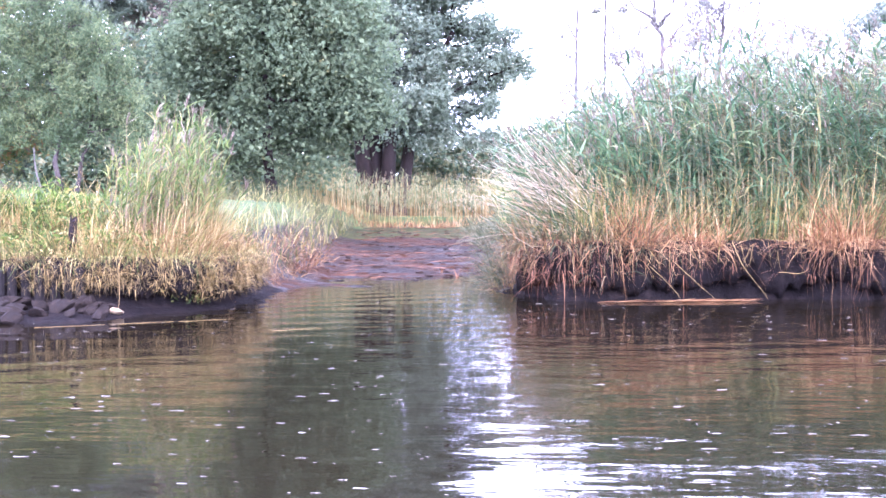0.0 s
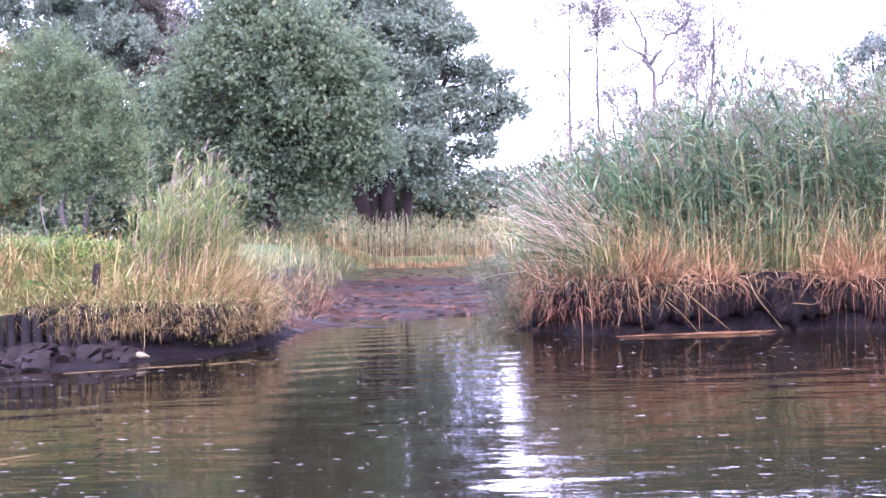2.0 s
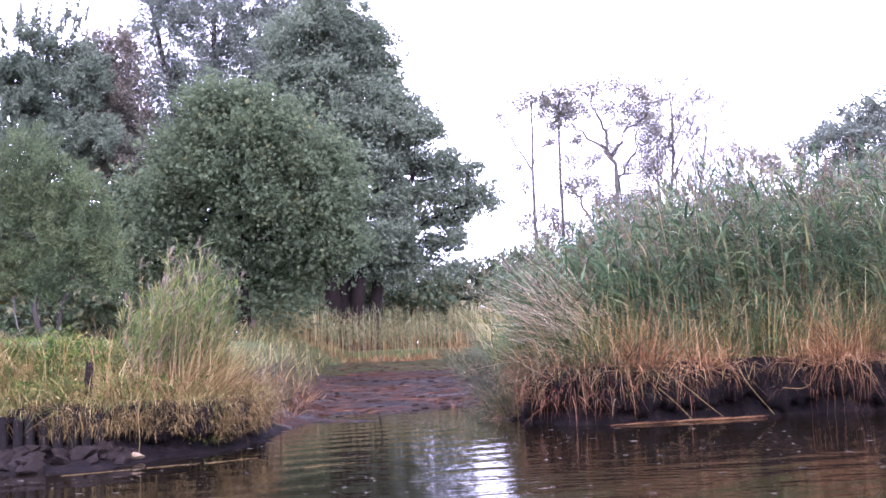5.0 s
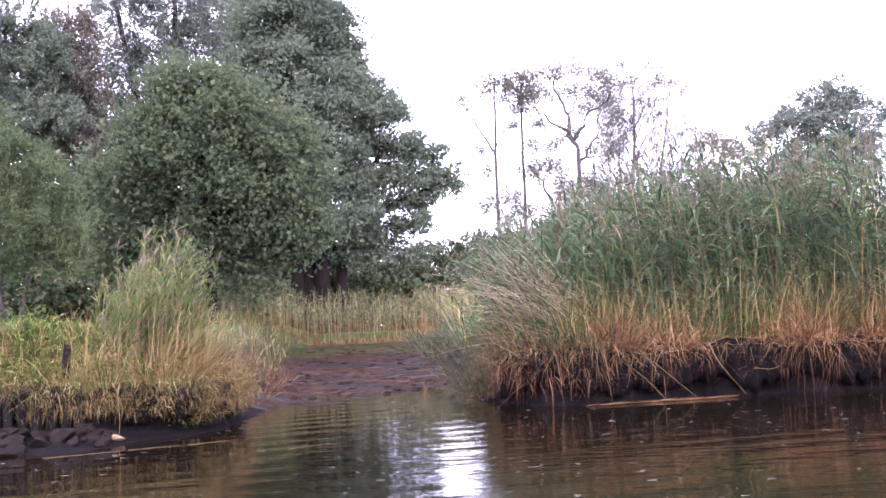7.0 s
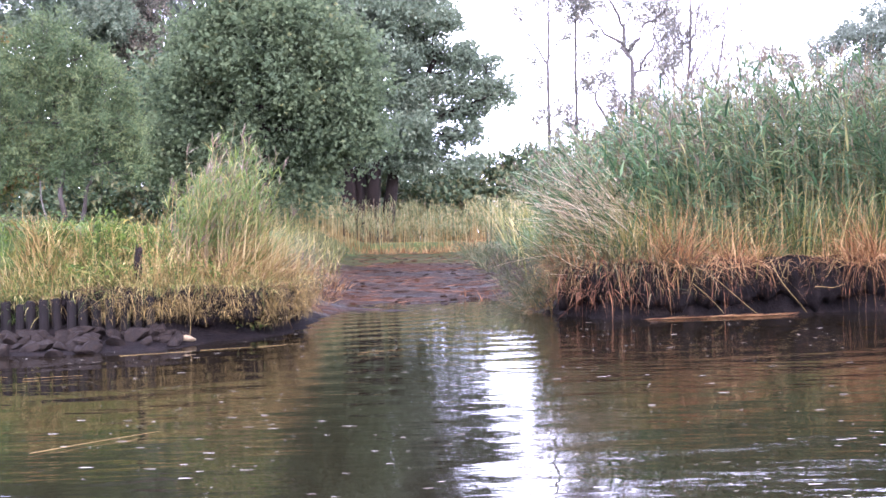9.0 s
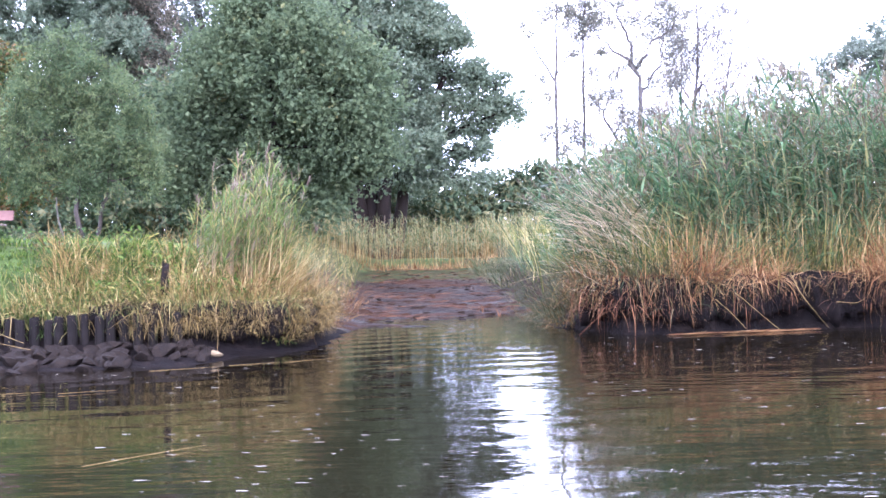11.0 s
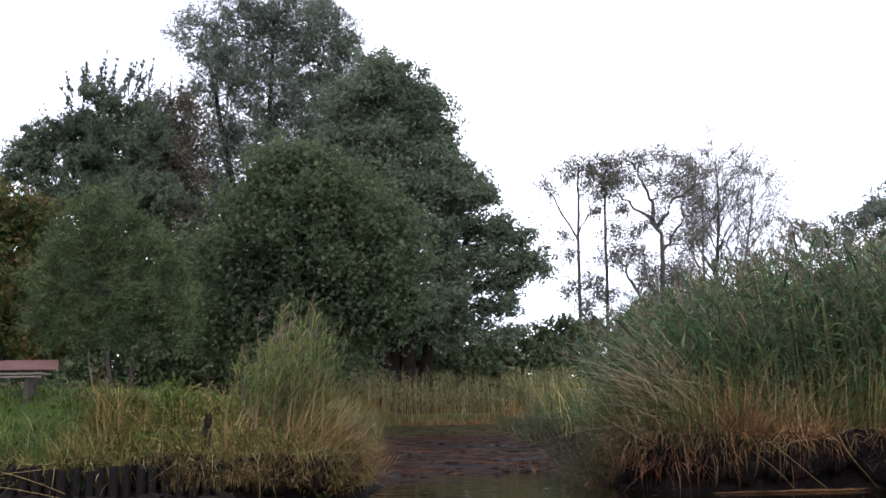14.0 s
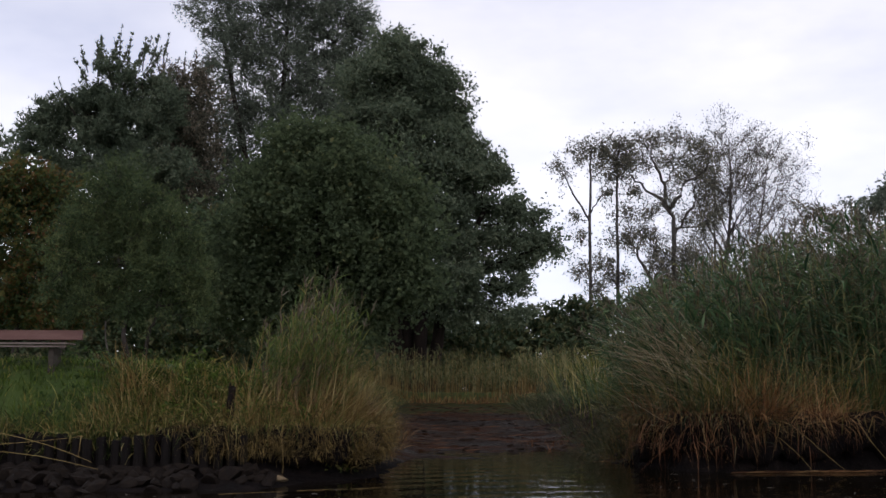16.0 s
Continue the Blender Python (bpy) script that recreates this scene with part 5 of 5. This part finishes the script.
keep = (c[:, 0] > -6.0) & (RNG.random(len(c)) < 0.25 + 0.75 * smooth(-0.4, 0.2, wobble(c[:, 0], c[:, 1], 3.1, 2)))
c, a = c[keep], a[keep]
c[:, 2] -= (0.20 + 0.10 * smooth(-4.9, -4.4, c[:, 0])) * RNG.random(len(c)) ** 1.3
tuft_patch("matted_grass", c, 13, 0.07, (0.05, 0.19), M_THATCH, "matted withered grass on the overhanging turf", (-1.1, 1.3), (0.0, 2.3), 0.008, "grass", 4, a, 0.15)
b, a = edge_base(INLET_LEFT, 1300, -0.8, 0.08, 0.0, 0.4)
n = len(b)
grass_patch("rusty_grass", b, RNG.uniform(0.2, 0.55, n), M_RUST, "orange-brown dead grass at the bank's corner", (-0.4, 1.3), (0.2, 2.0), 0.011, -0.6, 1.1, 4)
b, a = edge_base(INLET_LEFT, 900, -1.7, -0.3)
n = len(b)
grass_patch("inlet_grass", b, RNG.uniform(0.15, 0.65, n), M_DRAPE, "dull green grass along the side of the inlet", (0.4, 1.5), (0.2, 2.0), 0.013, 0.0, 1.2, 4)
b, a = edge_base(INLET_LEFT, 800, -1.7, -0.2)
n = len(b)
grass_patch("inlet_straw", b, RNG.uniform(0.15, 0.7, n), M_THATCH, "withered straw along the side of the inlet", (0.3, 1.4), (0.2, 2.0), 0.011, 0.0, 1.2, 4)
b = scatter(6000, -16, -5.2, 13.9, 23, lambda p: land(p, 0.15))
n = len(b)
grass_patch("meadow_grass", b, RNG.uniform(0.07, 0.2, n), M_GRASS, "green grass on the slope of the bank", (0.7, 1.5), (0.2, 1.6), 0.016, None, 0.8, 3)
b = scatter(5200, -9, -3.8, 17, 42, lambda p: land(p, 0.25) & ((p[:, 0] > -5.4) | (p[:, 1] > 33)))
n = len(b)
half = RNG.random(n) < 0.5
grass_patch("pale_grass", b[half], RNG.uniform(0.4, 0.95, half.sum()), M_TUFT, "pale seeding grass along the inlet", (0.8, 1.5), (0.1, 1.3), 0.014, None, 0.8, 4)
grass_patch("dull_grass", b[~half], RNG.uniform(0.3, 0.85, (~half).sum()), M_DRAPE, "dull green and withered grass along the inlet", (0.8, 1.5), (0.1, 1.3), 0.016, None, 0.8, 4)
b = scatter(1500, -8.6, -5.4, 14.2, 15.9, lambda p: land(p, 0.05))
n = len(b)
v, f = leaves(b + RNG.uniform(0, 1, (n, 3)) * (0.2, 0.2, 0.25), 0.06)
tagged(new("broad_herbs", mesh_from("broad_herbs", v, f, M_HERB)), "low broad-leaved herbs among the grass", "plants", kind="stuff")

b = scatter(3200, -7.2, -4.0, 14.2, 15.3, lambda p: land(p, 0.02) & (RNG.random(len(p)) < 0.15 + 0.85 * smooth(-6.9, -6.0, p[:, 0])))
n = len(b)
v, f = leaves(b + RNG.uniform(0, 1, (n, 3)) * (0.1, 0.1, 0.30) + (0, -0.05, 0.02), 0.08, 0.1, 0.18)
tagged(new("withered_leaves", mesh_from("withered_leaves", v, f, M_TUFT)), "short curled green and ochre leaves in the bank's grass", "plants", kind="stuff")
b = scatter(1500, -6.6, -4.2, 14.4, 16.0, lambda p: land(p, 0.05))
n = len(b)
v, f = leaves(b + RNG.uniform(0, 1, (n, 3)) * (0.1, 0.1, 0.4), 0.12, 0.1, 0.2)
tagged(new("fresh_leaves", mesh_from("fresh_leaves", v, f, M_GRASS)), "short green leaf blades among the straw", "plants", kind="stuff")
c = scatter(110, -4.9, -4.0, 14.6, 16.2, lambda p: land(p, 0.08))
tuft_patch("rusty_grass", c, 10, 0.08, (0.25, 0.6), M_RUST, "rust-brown dead grass on the bank's corner", (0.1, 1.5), (0.2, 2.2), 0.011)
c = scatter(150, -7.6, -4.3, 14.3, 15.6, lambda p: land(p, 0.1))
tuft_patch("withered_grass", c, 10, 0.07, (0.2, 0.5), M_THATCH, "withered brown grass among the green", (0.3, 1.5), (0.2, 2.2), 0.012)

# Reed fringe at the head of the inlet.
b = scatter(1150, -9, 2.5, 43.6, 48, lambda p: land(p, 0.0))
reed_bed("reed_fringe", b, RNG.uniform(0.8, 1.95, len(b)), RNG.uniform(0, 6.28, len(b)), np.abs(RNG.normal(0.05, 0.05, len(b))), "thin pale reeds at the head of the inlet", leaves_each=6, plume=0.1, leaf_w=0.034, stem_r=0.005, leaf_mat=M_FRINGE, stem_mat=M_STRAW)
b = scatter(1300, -6.5, 0, 42.3, 45.0)
n = len(b)
grass_patch("rusty_reeds", b, RNG.uniform(0.2, 0.5, n), M_RUST, "low rust-brown dead reeds at the inlet's head", (0.4, 1.5), (0.1, 1.2), 0.02, None, 1.0, 3, "reeds")
b = scatter(3600, 0.0, 14, 23.5, 40, lambda p: land(p, 0.2))
n = len(b)
grass_patch("pale_grass", b, RNG.uniform(0.9, 1.8, n), M_TUFT, "rank grass behind the reed bed", (1.0, 1.5), (0.1, 0.9), 0.03, None, 0.8, 3)

# Straw and leaf litter lying on the mud.
b = scatter(5200, -5.2, 0, 21.8, 42, lambda p: (shore_distance(p) < 0.0) & (wobble(p[:, 0] * 0.3, p[:, 1], 2.4, 2.0) > 0.0))
b[:, 2] += 0.045
n = len(b)
grass_patch("mud_litter", b, RNG.uniform(0.1, 0.4, n), M_LITTER, "rust-brown straw lying in bands on the mud", (0.0, 0.12), (0.0, 0.15), 0.022, 0.0, 0.5, 2, "litter")



def mud_clods():
    """Low lumps of mud and rotten stems on the floor of the inlet."""
    rng = np.random.default_rng(88)
    p = np.stack([rng.uniform(-5.2, 0.2, 900), 21.2 + 20 * rng.random(900) ** 1.8], -1)
    p = p[shore_distance(p) < 0.4]
    n = len(p)
    z = height(p[:, 0], p[:, 1])
    r = 0.015 + 0.075 * rng.random(n) ** 2.2
    a = np.arange(7) * 2 * np.pi / 7
    rings = []
    for share, up in ((1.0, -0.3), (0.8, 0.2), (0.4, 0.36)):
        q = r[:, None] * share * rng.uniform(0.7, 1.3, (n, 7))
        rings.append(np.stack([p[:, :1] + np.cos(a) * q * 1.5, p[:, 1:] + np.sin(a) * q, z[:, None] + (r * up)[:, None] * rng.uniform(0.7, 1.3, (n, 7))], -1))
    v = np.concatenate([*rings, np.stack([p[:, 0], p[:, 1], z + 0.38 * r], -1)[:, None]], 1)
    k = np.arange(n * 22).reshape(n, 22)
    f = []
    for lo in (0, 7):
        for i in range(7):
            j = (i + 1) % 7
            f += [k[:, [lo + i, lo + j, lo + 7 + j]], k[:, [lo + i, lo + 7 + j, lo + 7 + i]]]
    f += [k[:, [14 + i, 14 + (i + 1) % 7, 21]] for i in range(7)]
    tagged(new("mud_clods", mesh_from("mud_clods", v, np.concatenate(f), M_MUD, smooth=True)), "dark wet lumps of mud on the floor of the inlet", "mud", kind="stuff")


mud_clods()

# ---- things on and by the water ----


def boulder(seed, size):
    """A broken, rounded slab of stone."""
    rng = np.random.default_rng(seed)
    bm = bmesh.new()
    bmesh.ops.create_icosphere(bm, subdivisions=2, radius=1.0)
    cuts = [Vector(c).normalized() for c in rng.normal(0, 1, (11, 3))]
    lim = rng.uniform(0.35, 0.75, 11)
    for v in bm.verts:
        for c, q in zip(cuts, lim):
            over = v.co.dot(c) - q
            if over > 0:
                v.co -= c * over * 0.97
        v.co *= 1 + 0.08 * noise.noise(v.co * 2.3 + Vector((seed, 0, 0)))
        v.co = Vector((v.co.x * size[0], v.co.y * size[1], v.co.z * size[2]))
    return bm


def rock_pile():
    shapes = []
    for k in range(7):
        bm = boulder(40 + k, (1.0, 0.75, 0.5))
        me = bpy.data.meshes.new("rock")
        bm.to_mesh(me)
        bm.free()
        me.materials.append(M_ROCK)
        shapes.append(me)
    rng = np.random.default_rng(21)
    for k in range(150):
        x = rng.uniform(-9.5, -4.9)
        yy = np.interp(x, [-9.5, -6.5, -5.1], [13.6, 13.75, 14.05]) - abs(rng.normal(0, 0.5)) * (0.5 + 0.5 * float(smooth(-5.0, -6.2, x)))
        r = rng.uniform(0.08, 0.25)
        ob = new("rock", shapes[k % 7])
        z = max(float(height([x], [yy])[0]), -0.03)
        ob.matrix_world = pose(x, yy, z + r * 0.15, rng.uniform(-20, 20), rng.uniform(-20, 20), rng.uniform(0, 360)) @ Matrix.Diagonal((r, r, r, 1))
        tagged(ob, "grey muddy rock at the foot of the piling", "rock", "rocks at the foot of the bank")


def piling():
    thing = tagged(empty("sheet_piling", (-7.0, 14.0, 0.0)), "row of dark weathered timber piles holding the bank", "piling")
    bm = bmesh.new()
    bmesh.ops.create_cone(bm, cap_ends=True, segments=10, radius1=0.066, radius2=0.060, depth=1.0)
    for v in bm.verts:
        v.co.z += 0.5
        v.co.x *= 1 + 0.12 * noise.noise(v.co * 6)
        if v.co.z > 0.9:
            v.co.z += 0.05 * noise.noise(v.co * 25)
    bmesh.ops.bevel(bm, geom=[e for e in bm.edges if e.verts[0].co.z > 0.9 and e.verts[1].co.z > 0.9], offset=0.012, segments=2, affect="EDGES")
    me = bpy.data.meshes.new("timber_post")
    bm.to_mesh(me)
    bm.free()
    me.materials.append(M_PILE)
    rng = np.random.default_rng(5)
    for k, x in enumerate(np.arange(-9.8, -5.35, 0.158)):
        yy = np.interp(x, [-9.8, -6.5, -5.2], [13.72, 13.98, 14.22])
        ob = new("timber_post", me)
        ob.parent = thing
        ob.matrix_parent_inverse = Matrix.Translation(-thing.location)
        ob.matrix_basis = pose(x, yy + rng.normal(0, 0.012), -0.35, rng.normal(0, 1.5), rng.normal(0, 1.5), rng.uniform(0, 360)) @ Matrix.Diagonal((1, 1, 0.93 + rng.normal(0, 0.03), 1))


def plank(name, parent, size, at, mat, rot=0.0, label=""):
    bm = bmesh.new()
    bmesh.ops.create_cube(bm, size=1.0)
    bmesh.ops.scale(bm, vec=size, verts=bm.verts)
    bmesh.ops.bevel(bm, geom=list(bm.edges), offset=0.006, segments=2, affect="EDGES")
    bmesh.ops.transform(bm, matrix=pose(*at, rot), verts=bm.verts)
    return part(name, bm, mat, parent, label)


def bench():
    x0, x1, y0 = -9.75, -8.02, 15.4
    mid, ln = (x0 + x1) / 2, x1 - x0
    g = 1.32
    thing = tagged(empty("bench", (mid, y0, g)), "low park bench with red-brown backboard and pale slats on the grass", "bench")
    plank("backrest", thing, (ln, 0.035, 0.14), (mid, y0 + 0.2, 1.925), M_BENCH, -8)
    for k in range(3):
        plank("seat_slat", thing, (ln - 0.06, 0.11, 0.024), (mid - 0.03, y0 - 0.2 + 0.13 * k, 1.79), M_SLAT)
    plank("front_rail", thing, (ln - 0.06, 0.03, 0.022), (mid - 0.03, y0 - 0.24, 1.748), M_SLAT)
    for x in (x0 + 0.3, x1 - 0.3):
        plank("leg", thing, (0.075, 0.28, 0.48), (x, y0 - 0.03, 1.49), M_LEG, 0, "squat grey leg")
        plank("back_post", thing, (0.06, 0.035, 0.28), (x, y0 + 0.245, 1.79), M_LEG, -8)


def stick(name, a, b, r, mat, label, category, seed=0, sides=6, sag=0.02):
    ln = bent(a, b, 8, sag, np.random.default_rng(seed))
    v, f = tubes(ln[None], np.linspace(r, r * 0.5, 8)[None], sides)
    return tagged(new(name, mesh_from(name, v, f, mat, smooth=True)), label, category)


def old_post():
    bm = bmesh.new()
    bmesh.ops.create_cone(bm, cap_ends=True, segments=12, radius1=0.065, radius2=0.045, depth=0.66)
    bmesh.ops.subdivide_edges(bm, edges=[e for e in bm.edges if abs(e.verts[0].co.z - e.verts[1].co.z) > 0.3], cuts=5)
    for v in bm.verts:
        v.co += v.co.normalized() * 0.03 * noise.noise(v.co * 9)
        if v.co.z > 0.3:
            v.co.z += 0.22 * noise.noise(Vector((v.co.x * 16, v.co.y * 16, 1)))
    bmesh.ops.transform(bm, matrix=pose(-5.68, 14.70, 0.88, 5, 7, 0), verts=bm.verts)
    ob = part("fence_post", bm, M_DARKBARK, None)
    tagged(ob, "dark rotten wooden post standing in the grass", "post")


def pale_stone():
    bm = boulder(91, (0.12, 0.085, 0.07))
    for f in bm.faces:
        f.smooth = True
    bmesh.ops.transform(bm, matrix=pose(-4.84, 13.95, max(0.0, float(height([-4.84], [13.95])[0])) + 0.035, 0, 0, 10), verts=bm.verts)
    tagged(part("stone", bm, M_STONE, None), "pale yellowish stone at the water's edge", "stone")


def flecks():
    """Foam and seed fluff drifting on the river."""
    rng = np.random.default_rng(77)
    n = 700
    yy = rng.uniform(1.8, 4.06, n) ** 2
    xx = rng.uniform(-0.45, 0.45, n) * yy - 0.9
    ok = shore_distance(np.stack([xx, yy], -1)) < -0.4
    xx, yy = xx[ok], yy[ok]
    n = len(xx)
    a = np.arange(6) * np.pi / 3
    r = (0.0016 + 0.0064 * rng.random((n, 1)) ** 2.6) * rng.uniform(0.5, 1.3, (n, 6))
    px = xx[:, None] + np.cos(a) * r * 7.0
    py = yy[:, None] + np.sin(a) * r
    ring = np.stack([px, py, np.full_like(px, 0.003)], -1)
    top = np.stack([xx, yy, np.full(n, 0.004)], -1)[:, None]
    v = np.concatenate([ring, top], 1)
    k = np.arange(n * 7).reshape(n, 7)
    f = np.concatenate([np.stack([k[:, i], k[:, (i + 1) % 6], k[:, 6]], -1) for i in range(6)])
    tagged(new("foam_flecks", mesh_from("foam_flecks", v, f, M_FOAM)), "small white flecks drifting on the dark water", "foam", kind="stuff")


rock_pile()
piling()
bench()
old_post()
pale_stone()
flecks()
stick("dead_sapling", (-12.15, 29.5, 1.3), (-12.5, 29.5, 3.0), 0.03, M_PALEBARK, "thin pale dead sapling stem leaning by the lawn", "sapling", 5, 6, 0.03)
stick("string_stalk", (-4.87, 14.2, 0.70), (-4.84, 14.0, 0.08), 0.004, M_STRAW, "thin pale stalk hanging down to the stone", "stalk", 2)
for k, (a, c) in enumerate([((-9.2, 13.3, 0.46), (-7.15, 13.45, 0.60)), ((-9.0, 13.35, 0.80), (-7.0, 13.3, 0.30)), ((-9.4, 13.2, 0.55), (-6.9, 13.25, 0.22)), ((-7.18, 13.4, 0.61), (-7.2, 13.4, 0.36))]):
    stick("dead_branch", a, c, 0.006, M_STRAW, "bleached bare branch sticking out over the rocks", "branch", 10 + k)
# Floating straw along the edges.
for k, (a, c) in enumerate([((-5.3, 12.62, 0.004), (-4.65, 13.02, 0.004)), ((-4.5, 13.1, 0.004), (-3.95, 13.42, 0.004)), ((-3.9, 13.4, 0.004), (-3.35, 13.8, 0.004)), ((-6.3, 10.6, 0.01), (-5.8, 10.75, 0.01)), ((-5.6, 10.6, 0.01), (-5.1, 10.8, 0.01)),
                              ((-4.1, 6.9, 0.01), (-3.5, 7.6, 0.01)), ((-2.6, 12.4, 0.01), (-2.1, 12.7, 0.01)), ((-6.4, 9.4, 0.01), (-6.0, 9.5, 0.01))]):
    stick("floating_stalk", a, c, 0.002, M_STRAW, "pale reed stalk floating on the water", "stalk", 30 + k, 6, 0.002)
rngd = np.random.default_rng(3)
n = 330
b = np.stack([rngd.uniform(1.25, 3.5, n), np.zeros(n), np.full(n, 0.012)], -1)
b[:, 1] = 16.42 + (b[:, 0] - 1.25) * 0.24 + rngd.normal(0, 0.045, n)
grass_patch("floating_straw", b, rngd.uniform(0.08, 0.35, n), M_RUST, "mat of orange straw floating along the bank", (0.0, 0.1), (0.0, 0.12), 0.014, 0.2, 0.35, 2, "straw")
# Tufts standing in the mouth of the inlet.
for x, yy, m in ((-1.35, 23.1, 26), (-0.62, 24.0, 34), (-0.9, 22.6, 14), (-0.3, 22.4, 30)):
    b = np.stack([rngd.normal(x, 0.1, m), rngd.normal(yy, 0.1, m), np.full(m, -0.03)], -1)
    grass_patch("mud_tuft", b, rngd.uniform(0.1, 0.32, m), M_LITTER, "sparse dead tuft standing in the mud", (0.9, 1.6), (0.0, 1.2), 0.014, None, 1, 4)

# Roots and broken stems hanging on the eroded face of the reed bank.
b, a = edge_base(RIGHT_EDGE, 240, 0.12, 0.27, dz=-0.05)
n = len(b)
grass_patch("bank_roots", b, rngd.uniform(0.1, 0.5, n), M_THATCH, "brown roots and stems trailing on the dark bank", (-1.5, -0.3), (-0.8, 0.5), 0.009, -np.pi / 2, 1.1, 4, "roots")
for k, (a, c) in enumerate([((2.35, 16.85, 0.62), (2.95, 16.55, 0.05)), ((2.0, 16.75, 0.55), (2.45, 16.5, 0.06)), ((3.3, 17.1, 0.85), (3.75, 16.8, 0.05)), ((3.95, 17.0, 0.42), (4.35, 16.95, 0.46))]):
    stick("fallen_stalk", a, c, 0.004, M_STRAW, "long broken reed stalk fallen down the dark bank", "stalk", 60 + k, 6, 0.06)
